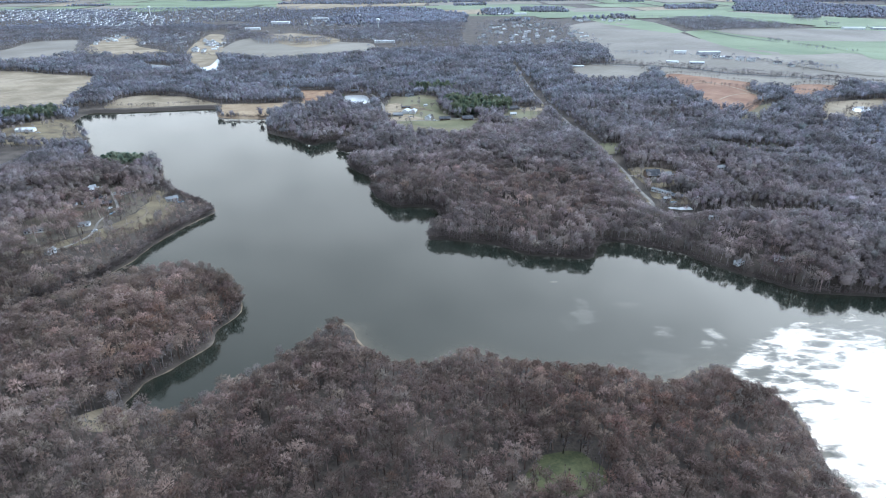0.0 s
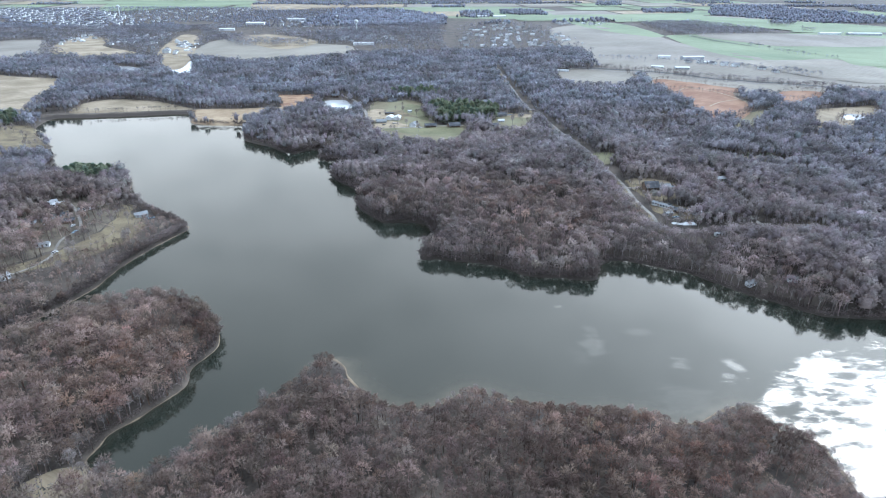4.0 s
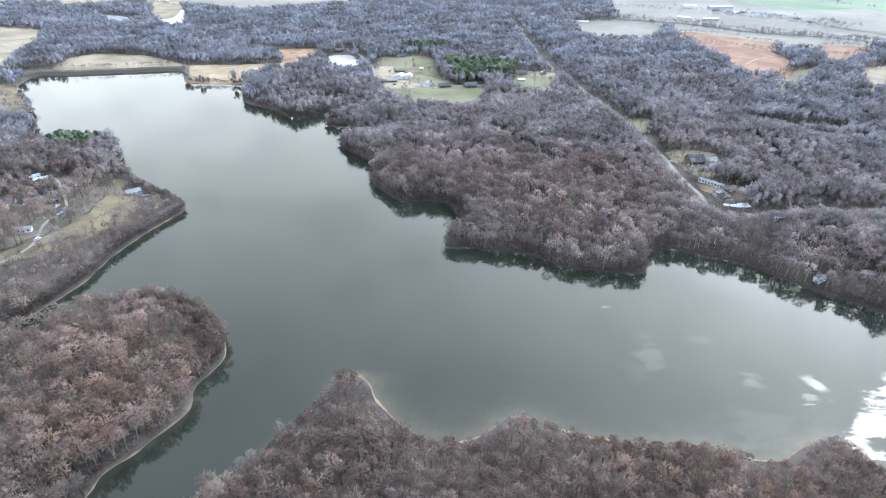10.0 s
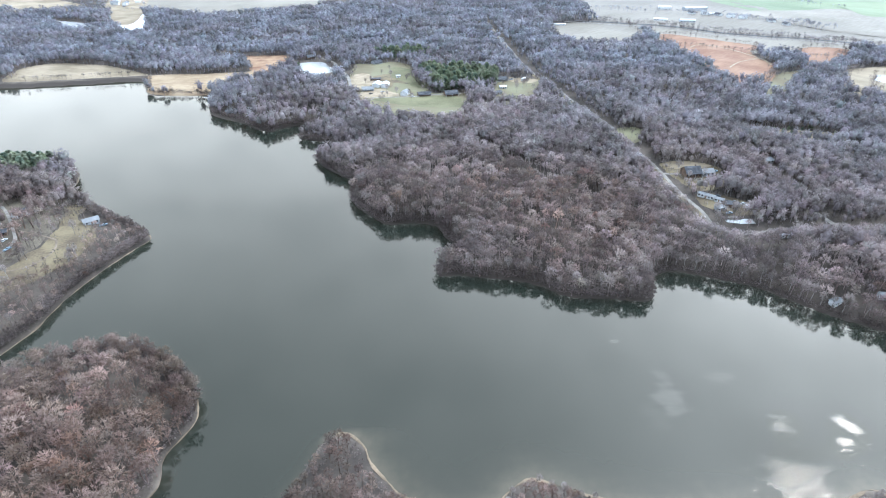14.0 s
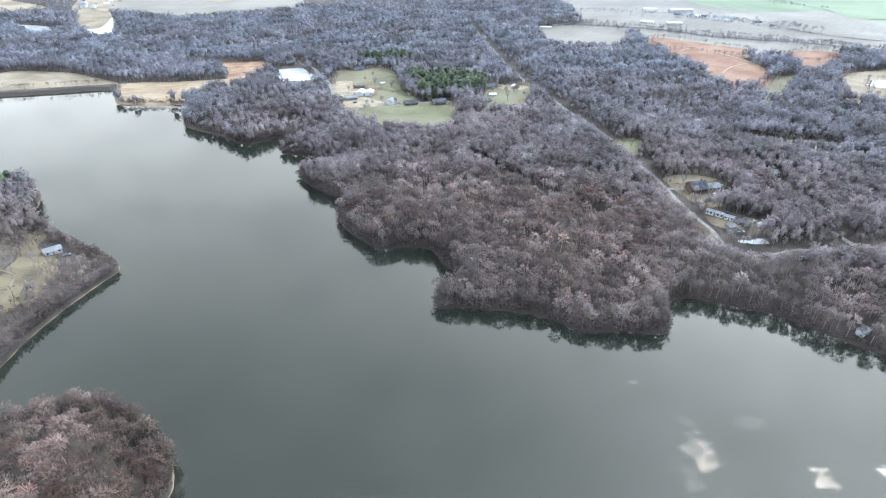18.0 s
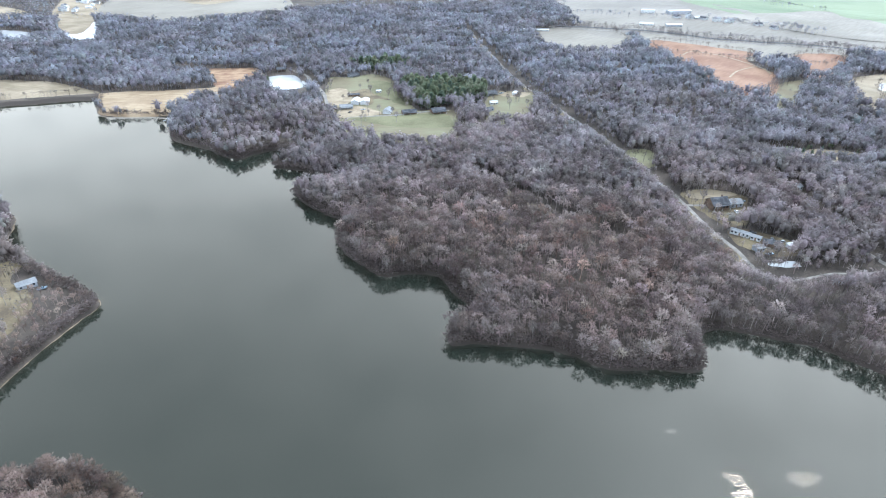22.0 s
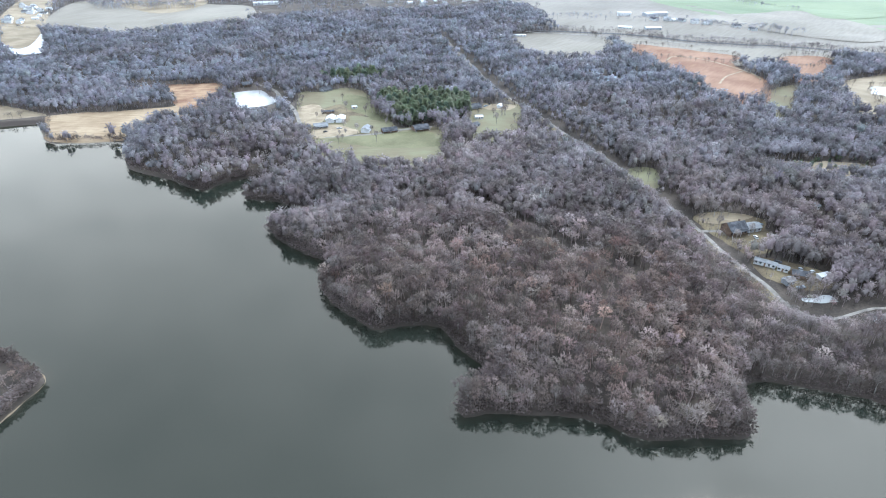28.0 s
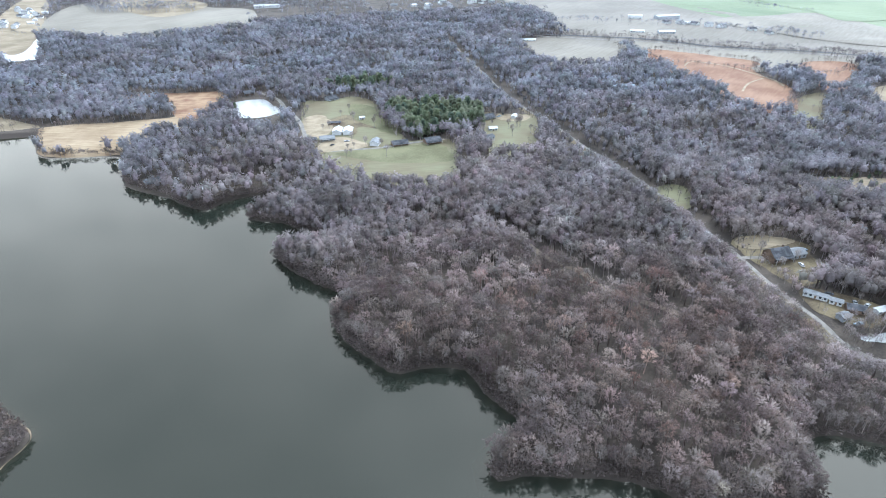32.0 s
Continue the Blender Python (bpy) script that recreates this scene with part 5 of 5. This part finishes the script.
    woods("woodland_plain", "bare grey woods on the edge of the plain", x[mid], y[mid], 4, 4, 1.9, 0.95, rng, wide=1.45, hue=HAZE_BLUE, rag=0.45, vary=0.12)
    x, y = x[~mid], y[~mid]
    woods("woodland_far", "distant grey woods and hedges on the plain", x, y, 4, 2, 3.0, 0.82, rng, wide=1.75, hue=FAR_HAZE, vary=0.10, dome=True, grown=np.where((x < -440) & (y > 2280) & (y < 3700), 0.5, 1.0))
    # shrubs that fray the edges of the clearings
    ex, ey = [], []
    for poly in OPEN:
        if poly[:, 1].max() > 1250:
            continue
        for u, v in zip(poly, np.roll(poly, -1, 0)):
            k = max(1, int(np.linalg.norm(v - u) / 2.6))
            w = u + (v - u) * rng.uniform(0, 1, (k, 1)) + rng.normal(0, 3.0, (k, 2))
            ex, ey = np.append(ex, w[:, 0]), np.append(ey, w[:, 1])
    m = ~inside(ex, ey, LAKE)
    for line, w in ((LANE, 3), (FARMLANE, 4), (YARDLANE, 5), (POINTLANE, 4), (POINTPATH, 3)):
        m &= distance(ex, ey, line, False) > w
    for h in HOUSES:
        m &= np.hypot(ex - h[0], ey - h[1]) > 8
    woods("clearing_shrubs", "bare shrubs and saplings at the edges of clearings", ex[m], ey[m], 5, 4, 1.1, 0.34, rng, hue=(0.62, 0.62, 0.62), rounded=0.6)
    # brush along the railway and round the open fields' edges
    k = np.array(RAIL, float)
    s = rng.uniform(0, len(k) - 1.001, 1500)
    i = s.astype(int)
    q = k[i] + (k[i + 1] - k[i]) * (s - i)[:, None]
    off = rng.choice([-1, 1], len(q)) * np.where(rng.uniform(0, 1, len(q)) < 0.7, rng.uniform(4.5, 10, len(q)), rng.uniform(10, 24, len(q)))
    woods("railway_brush", "bare brush and small trees along the railway", q[:, 0] + off * 0.6, q[:, 1] + off * 0.8, 5, 4, 1.1, 0.46, rng, hue=(0.6, 0.62, 0.68))


plant()


def mesh_of(name, tris, material, tint=(1, 1, 1)):
    tris = np.asarray(tris)
    col = np.tile((*tint, 1.0), (len(tris) * 3, 1))
    return raw_mesh(name, tris.reshape(-1, 3), np.arange(len(tris) * 3).reshape(-1, 3), material, False, col)


def tree_models():
    rng = np.random.default_rng(5)
    made = []
    for k in range(6):
        wood, fine = bare_tree(rng, 40, 9, 0.2, 5, 12)
        tone = rng.uniform(0.8, 1.05)
        made.append((mesh_of("trunk", wood, BARK), mesh_of("crown", fine, TWIGS, (tone * 1.04, tone, tone * 0.97))))
    green = []
    for k in range(4):
        wood, fine = pine(rng, 22, 12, 0.8)
        tone = rng.uniform(1.2, 1.9)
        green.append((mesh_of("trunk", wood, BARK), mesh_of("crown", fine, NEEDLES, (tone * rng.uniform(0.85, 1.1), tone, tone * rng.uniform(0.9, 1.3)))))
    return made, green


BARE, EVERGREEN = tree_models()


def tree(x, y, size, models, k, label, category, group, name):
    trunk, crown = models[k % len(models)]
    root = new(name, None)
    root.matrix_world = pose(x, y, float(hgt(x, y)[0]), 0, 0, (k * 77) % 360) @ Matrix.Scale(size, 4)
    for part_name, me in (("trunk", trunk), ("crown", crown)):
        ob = new(part_name, me)
        ob.parent = root
    return tagged(root, label, category, group)


def plant_single_trees():
    rng = np.random.default_rng(23)
    # trees that lean over the water along the banks
    n = len(LAKE)
    count = 0
    last = None
    for i in range(0, n, 2):
        x, y = LAKE[i]
        if not (150 < y < 560 and -300 < x < 300) or count >= 125:
            continue
        a, b = LAKE[i - 1], LAKE[(i + 1) % n]
        t = (b - a) / (np.linalg.norm(b - a) + 1e-9)
        out = np.array([-t[1], t[0]])
        q = np.array([x, y]) + out * rng.uniform(2.5, 6)
        if inside(q[0], q[1], LAKE):
            q = np.array([x, y]) - out * rng.uniform(2.5, 6)
        if inside(q[0], q[1], LAKE) or (last is not None and np.linalg.norm(q - last) < 4.5) or rng.uniform() < 0.25 or np.hypot(x + 65, y - 300) < 40:
            continue
        last = q
        tree(q[0], q[1], rng.uniform(0.6, 1.0) * (0.55 if q[1] < 315 and q[0] > -75 else 1.0), BARE, int(rng.integers(0, 60)), "leafless grey-brown tree on the lake bank", "tree", "trees along the bank", "tree")
        count += 1
    # park and yard trees that stand alone
    for lo, hi, m in (((-290, 395), (-240, 545), 15), ((-590, 720), (-470, 850), 22), ((-80, 770), (40, 960), 36), ((186, 462), (246, 570), 70), ((80, 785), (148, 868), 22)):
        for k in range(m):
            x, y = rng.uniform(lo[0], hi[0]), rng.uniform(lo[1], hi[1])
            if inside(x, y, LAKE) or min(np.hypot(x - h[0], y - h[1]) for h in HOUSES) < 9:
                continue
            tree(x, y, rng.uniform(0.5, 0.9), BARE, int(rng.integers(0, 60)), "leafless tree standing alone on grass", "tree", "yard trees", "tree")
    # evergreens
    for poly, step in zip(PINES, (6.4, 8.5, 5.6, 7.4)):
        a = np.array(poly)
        x, y = jitter_grid(a[:, 0].min(), a[:, 0].max(), a[:, 1].min(), a[:, 1].max(), step, rng)
        m = inside(x, y, poly)
        for q in zip(x[m], y[m]):
            if min(np.hypot(q[0] - h[0], q[1] - h[1]) for h in HOUSES) < 8.5 or (step == 8.5 and rng.uniform() < 0.5):
                continue
            tree(q[0], q[1], rng.uniform(0.75, 1.3), EVERGREEN, int(rng.integers(0, 60)), "dark green pine in a dense grove", "pine tree", "pine grove", "pine_tree")
    for x, y in ((-172, 985), (-176, 978), (-165, 975), (-160, 968), (-178, 990)):
        tree(x, y, 0.6, EVERGREEN, int(x) % 60, "dark green cedar beside a pond", "cedar tree", "cedars by the pond", "cedar_tree")
    for k in range(26):
        x, y = rng.uniform(315, 380), rng.uniform(598, 632)
        tree(x, y, rng.uniform(0.25, 0.45), EVERGREEN, k * 7, "small dark cedar in tall dry grass", "cedar tree", "cedars in the meadow", "cedar_tree")


# ---- houses ----


def part(name, bm, material, parent, label=""):
    me = bpy.data.meshes.new(name)
    bmesh.ops.recalc_face_normals(bm, faces=bm.faces)
    bm.to_mesh(me); bm.free()
    me.materials.append(material)
    ob = new(name, me)
    ob.parent = parent
    if label:
        ob["label"] = label
    return ob


def box(bm, x0, x1, y0, y1, z0, z1):
    v = [bm.verts.new((x, y, z)) for z in (z0, z1) for x, y in ((x0, y0), (x1, y0), (x1, y1), (x0, y1))]
    for f in ((0, 3, 2, 1), (4, 5, 6, 7), (0, 1, 5, 4), (1, 2, 6, 5), (2, 3, 7, 6), (3, 0, 4, 7)):
        bm.faces.new([v[i] for i in f])


def gable_house(name, length, width, wall_h, pitch, wall, roof, windows=3, chimney=False, porch=False):
    """A gabled building along x: walls, two roof slopes with eaves, door, windows."""
    root = new(name, None)
    rise = width / 2 * pitch
    bm = bmesh.new()
    prof = [(-width / 2, -0.8), (width / 2, -0.8), (width / 2, wall_h), (0, wall_h + rise), (-width / 2, wall_h)]
    a = [bm.verts.new((-length / 2, y, z)) for y, z in prof]
    b = [bm.verts.new((length / 2, y, z)) for y, z in prof]
    bm.faces.new(a); bm.faces.new(b[::-1])
    for i in range(5):
        bm.faces.new((a[i], b[i], b[(i + 1) % 5], a[(i + 1) % 5]))
    part("wall", bm, wall, root)
    for s in (-1, 1):
        bm = bmesh.new()
        e, o, t = width / 2 + 0.5, 0.5, 0.16
        zl = wall_h - 0.5 * pitch
        pts = [(0, wall_h + rise + 0.04), (s * e, zl + 0.04), (s * e, zl + t + 0.04), (0, wall_h + rise + t + 0.04)]
        a = [bm.verts.new((-length / 2 - o, y, z)) for y, z in pts]
        b = [bm.verts.new((length / 2 + o, y, z)) for y, z in pts]
        bm.faces.new(a); bm.faces.new(b[::-1])
        for i in range(4):
            bm.faces.new((a[i], b[i], b[(i + 1) % 4], a[(i + 1) % 4]))
        part("roof", bm, roof, root)
    for s in (-1, 1):
        for k in range(windows):
            x = (k + 0.5) / windows * length - length / 2
            bm = bmesh.new()
            if s < 0 and k == windows // 2:
                box(bm, x - 0.5, x + 0.5, s * width / 2 - 0.05, s * width / 2 + 0.05, 0, 2.1)
                part("door", bm, BROWNWALL, root, "dark door")
            else:
                box(bm, x - 0.6, x + 0.6, s * width / 2 - 0.05, s * width / 2 + 0.05, 1.0, 2.2)
                part("window", bm, GLASS, root, "dark window pane")
    if chimney:
        bm = bmesh.new()
        box(bm, length * 0.2, length * 0.2 + 0.9, 0.3, 1.2, wall_h, wall_h + rise + 1.2)
        part("chimney", bm, BROWNWALL, root, "brick chimney")
    if porch:
        bm = bmesh.new()
        box(bm, -length / 2, length / 2, -width / 2 - 2.4, -width / 2 - 0.02, wall_h - 0.6, wall_h - 0.45)
        part("porch_roof", bm, roof, root)
        for x in (-length / 2 + 0.2, 0, length / 2 - 0.2):
            bm = bmesh.new()
            box(bm, x - 0.08, x + 0.08, -width / 2 - 2.3, -width / 2 - 2.14, -0.5, wall_h - 0.6)
            part("post", bm, WHITE, root)
    return root


def build_houses():
    for x, y, turn, ln, wd, wh, pitch, wall, roof, label, name in HOUSES:
        ob = gable_house(name.replace(" ", "_"), ln, wd, wh, pitch, wall, roof, 3 if ln < 12 else 5, chimney=(name == "house" and ln >= 12), porch=(name == "house" and ln >= 12))
        ob.matrix_world = pose(x, y, float(hgt(x, y)[0]) + 0.15, 0, 0, turn)
        tagged(ob, label, name, "farm and cottage buildings")
    # the town: one of each kind, then repeats
    kinds = [gable_house("house", 13, 9, 3.2, .5, WHITE, DARKROOF, 1), gable_house("house", 12, 8, 3.0, .5, WHITE, WHITEROOF, 1),
             gable_house("house", 14, 9, 3.0, .45, GREYWALL, GREYROOF, 1), gable_house("house", 12, 9, 5.4, .5, WHITE, GREYROOF, 1)]
    words = ["white house with a dark roof in the distant town", "white house with a pale roof in the distant town",
             "grey house with a grey roof in the distant town", "tall white house in the distant town"]
    rng = np.random.default_rng(3)
    spots = []
    for poly, m in TOWN:
        q = np.array(poly, float)
        while m:
            x, y = rng.uniform(q[:, 0].min(), q[:, 0].max()), rng.uniform(q[:, 1].min(), q[:, 1].max())
            if inside(x, y, q):
                spots.append((x, y))
                m -= 1
    for k, (x, y) in enumerate(spots):
        m = pose(x, y, float(hgt(x, y)[0]) + 0.3, 0, 0, rng.choice([0, 90, 15, 105]))
        if k < 4:
            kinds[k].matrix_world = m
            tagged(kinds[k], words[k], "house", "houses of the town")
        else:
            copy_thing(kinds[int(rng.integers(0, 4))], m)
    # the crowded middle of the town
    body, roof = [], []
    q = np.array(TOWN_MIDDLE, float)
    x, y = jitter_grid(q[:, 0].min(), q[:, 0].max(), q[:, 1].min(), q[:, 1].max(), 36, rng)
    m = inside(x, y, q) & (rng.uniform(0, 1, len(x)) > 0.5 - 0.25 * np.sin(x * 0.013) * np.sin(y * 0.011))
    for hx, hy, hz in zip(x[m], y[m], hgt(x[m], y[m])):
        ln, wd, h = rng.uniform(5, 9), rng.uniform(4, 6), rng.uniform(3, 6)
        c = [(hx + sx * ln, hy + sy * wd, hz + z) for z in (-1, h) for sx, sy in ((-1, -1), (1, -1), (1, 1), (-1, 1))]
        r0, r1 = (hx - ln, hy, hz + h + 2.6), (hx + ln, hy, hz + h + 2.6)
        for f in ((0, 1, 5), (0, 5, 4), (1, 2, 6), (1, 6, 5), (2, 3, 7), (2, 7, 6), (3, 0, 4), (3, 4, 7)):
            body.append([c[i] for i in f])
        body += [(c[5], c[6], r1), (c[7], c[4], r0)]
        roof += [(c[4], c[5], r1), (c[4], r1, r0), (c[6], c[7], r0), (c[6], r0, r1)]
    town = new("town_houses", None)
    for nm, tris, material in (("wall", body, WHITE), ("roof", roof[::2], GREYROOF), ("roof", roof[1::2], DARKROOF)):
        t = np.array(tris)
        ob = new(nm, raw_mesh(nm, t.reshape(-1, 3), np.arange(len(t) * 3).reshape(-1, 3), material))
        ob.parent = town
    tagged(town, "crowded white houses in the middle of the distant town", "houses", kind="stuff")
    for x, y, turn, ln, wd, h, wall, label in LONG_SHEDS:
        ob = gable_house("warehouse", ln, wd, h, 0.15, wall, WHITEROOF, 4)
        ob.matrix_world = pose(x, y, float(hgt(x, y)[0]) + 0.3, 0, 0, turn)
        tagged(ob, label, "warehouse", "warehouses")


TOWN = [([(-1076, 2472), (-893, 2848), (-744, 2938), (-907, 3487), (-1353, 3407), (-1337, 3033)], 70), ([(-1003, 1738), (-972, 1915), (-1033, 2059), (-1059, 2042), (-1029, 1772)], 16),
        ([(-863, 1769), (-735, 1733), (-780, 2038), (-860, 2132), (-925, 1955)], 26), ([(-455, 2177), (-348, 2228), (-263, 2076), (-192, 2227), (-297, 2682), (-515, 2938), (-641, 2763)], 48),
        ([(-266, 1828), (-55, 1754), (-40, 1824), (-168, 2029), (-265, 1944)], 18), ([(-665, 1611), (-602, 1610), (-634, 1834), (-711, 1873)], 30),
        ([(73, 1452), (285, 1400), (386, 1352), (421, 1776), (307, 2324), (142, 2139)], 95), ([(451, 2180), (661, 2156), (700, 2300), (490, 2280)], 12), ([(500, 1290), (640, 1190), (690, 1120), (660, 1150), (560, 1220)], 9)]
TOWN_MIDDLE = [(-1709, 2688), (-1459, 2542), (-1148, 2237), (-1049, 2409), (-1309, 2938), (-1763, 3479), (-2400, 3454), (-2300, 2800)]
LONG_SHEDS = [(-620, 2423, 0, 68, 26, 7, WHITE, "long white factory at the edge of town"), (-659, 2185, 10, 50, 22, 6, WHITE, "long white factory beside a field"),
              (-158, 1733, 0, 55, 20, 5, WHITE, "long pale warehouse at the wood's edge"), (266, 2682, 0, 45, 26, 6, WHITE, "white farm buildings on the plain"), (338, 2679, 0, 52, 24, 6, WHITE, "white farm buildings on the plain"),
              (1241, 1868, -8, 60, 16, 6, WHITE, "long white poultry house on the plain"), (1345, 1862, -8, 95, 18, 6, GREYWALL, "long white poultry house on the plain"),
              (-60, 2840, 0, 60, 24, 7, WHITE, "white buildings of a far farm"), (-340, 2790, 0, 55, 24, 6, WHITE, "long white building behind the town"), (-500, 2600, 0, 70, 24, 6, GREYWALL, "long grey building behind the town"),
              (516, 1319, -20, 24, 12, 6, WHITE, "white barn of a farm beyond the railway"), (570, 1302, 5, 46, 14, 6, GREYWALL, "long grey barn of a farm beyond the railway")]


def car(name, paint, truck=False):
    """A parked car or pickup along x: body, cabin glass, roof, four wheels, lamps."""
    root = new(name, None)
    ln = 5.4 if truck else 4.5
    bm = bmesh.new()
    prof = [(-ln / 2, .35), (ln / 2, .35), (ln / 2, .8), (ln / 2 - 1.2, .95), (-ln / 2 + .1, .98), (-ln / 2, .8)]
    a, c = [bm.verts.new((x, -.88, z)) for x, z in prof], [bm.verts.new((x, .88, z)) for x, z in prof]
    bm.faces.new(a); bm.faces.new(c[::-1])
    for i in range(6):
        bm.faces.new((a[i], c[i], c[(i + 1) % 6], a[(i + 1) % 6]))
    body = part("body", bm, paint, root)
    back = -0.3 if truck else -ln / 2 + .5
    bm = bmesh.new()
    lo = [bm.verts.new((x, y, .96)) for x, y in ((back, -.82), (1.15, -.82), (1.15, .82), (back, .82))]
    hi = [bm.verts.new((x, y, 1.42)) for x, y in ((back + .35, -.66), (.55, -.66), (.55, .66), (back + .35, .66))]
    bm.faces.new(hi)
    for i in range(4):
        bm.faces.new((lo[i], lo[(i + 1) % 4], hi[(i + 1) % 4], hi[i]))
    part("window", bm, GLASS, root, "dark car windows")
    bm = bmesh.new()
    box(bm, back + .33, .57, -.68, .68, 1.42, 1.48)
    part("roof", bm, paint, root)
    for x in (-ln / 2 + .85, ln / 2 - .9):
        for y in (-.86, .86):
            bm = bmesh.new()
            bmesh.ops.create_cone(bm, cap_ends=True, segments=12, radius1=.34, radius2=.34, depth=.22, matrix=pose(x, y, .34, 90, 0, 0))
            wheel = part("wheel", bm, BALLAST, root, "dark tyre")
            bm = bmesh.new()
            bmesh.ops.create_cone(bm, cap_ends=True, segments=10, radius1=.2, radius2=.2, depth=.26, matrix=pose(x, y, .34, 90, 0, 0))
            part("rim", bm, GREYROOF, wheel)
    for y in (-.6, .6):
        bm = bmesh.new()
        box(bm, ln / 2 - .02, ln / 2 + .03, y - .18, y + .18, .6, .76)
        part("headlight", bm, WHITEROOF, body)
    return root


def park_cars():
    kinds = [(car("car", WHITE), "white car"), (car("pickup_truck", GREYWALL, True), "grey pickup truck"), (car("car", DARKROOF), "dark car"), (car("pickup_truck", BLUEROOF, True), "blue-grey pickup truck")]
    spots = [(212, 530, 80, "parked on grass beside the dark house"), (225, 544, 10, "parked on grass beside the dark house"), (205, 500, -30, "parked in the cluttered yard"), (212, 489, 60, "parked in the cluttered yard"),
             (217, 486, 20, "parked in the cluttered yard"), (200, 474, 5, "parked in the cluttered yard"), (-58, 815, 40, "parked in the dirt yard"), (-44, 822, 5, "parked in the dirt yard"), (-10, 796, 10, "parked on the gravel drive"),
             (118, 856, 30, "parked on a dirt drive"), (124, 862, 80, "parked on a dirt drive"), (-300, 532, 40, "parked among the cottages"), (-296, 486, 80, "parked among the cottages"), (-288, 474, 75, "parked among the cottages"),
             (-325, 522, 20, "parked among the cottages"), (-320, 490, 60, "parked among the cottages"), (-283, 436, 60, "parked beside the cottage lane"), (-244, 512, 30, "parked beside the lake cabin"),
             (-552, 770, 10, "parked at the boat landing"), (-540, 774, 10, "parked at the boat landing"), (141, 922, 80, "parked beside the lane"), (296, 890, 20, "parked beside the blue roof")]
    used = set()
    for k, (x, y, turn, where) in enumerate(spots):
        ob, word = kinds[(k * 3) % 4]
        m = pose(x, y, float(hgt(x, y)[0]) + 0.25, 0, 0, turn)
        if (k * 3) % 4 in used:
            ob = copy_thing(ob, m)
        else:
            ob.matrix_world = m
        used.add((k * 3) % 4)
        tagged(ob, word + " " + where, "car" if word.endswith("car") else "pickup truck", "parked vehicles")


park_cars()
build_houses()
plant_single_trees()


def water_tower(x, y, high, label):
    root = new("water_tower", None)
    bm = bmesh.new()
    bmesh.ops.create_uvsphere(bm, u_segments=20, v_segments=12, radius=7, matrix=Matrix.Translation((0, 0, high)) @ Matrix.Diagonal((1, 1, 0.8, 1)))
    part("tank", bm, WHITE, root)
    bm = bmesh.new()
    bmesh.ops.create_cone(bm, segments=14, radius1=2.6, radius2=1.5, depth=high - 4, matrix=Matrix.Translation((0, 0, (high - 4) / 2 - 1)))
    part("stem", bm, WHITE, root)
    root.matrix_world = pose(x, y, float(hgt(x, y)[0]), 0, 0, 0)
    tagged(root, label, "water tower")


water_tower(-1365, 2960, 40, "white water tower over the distant town")
water_tower(-212, 2116, 32, "small white water tower beyond the woods")
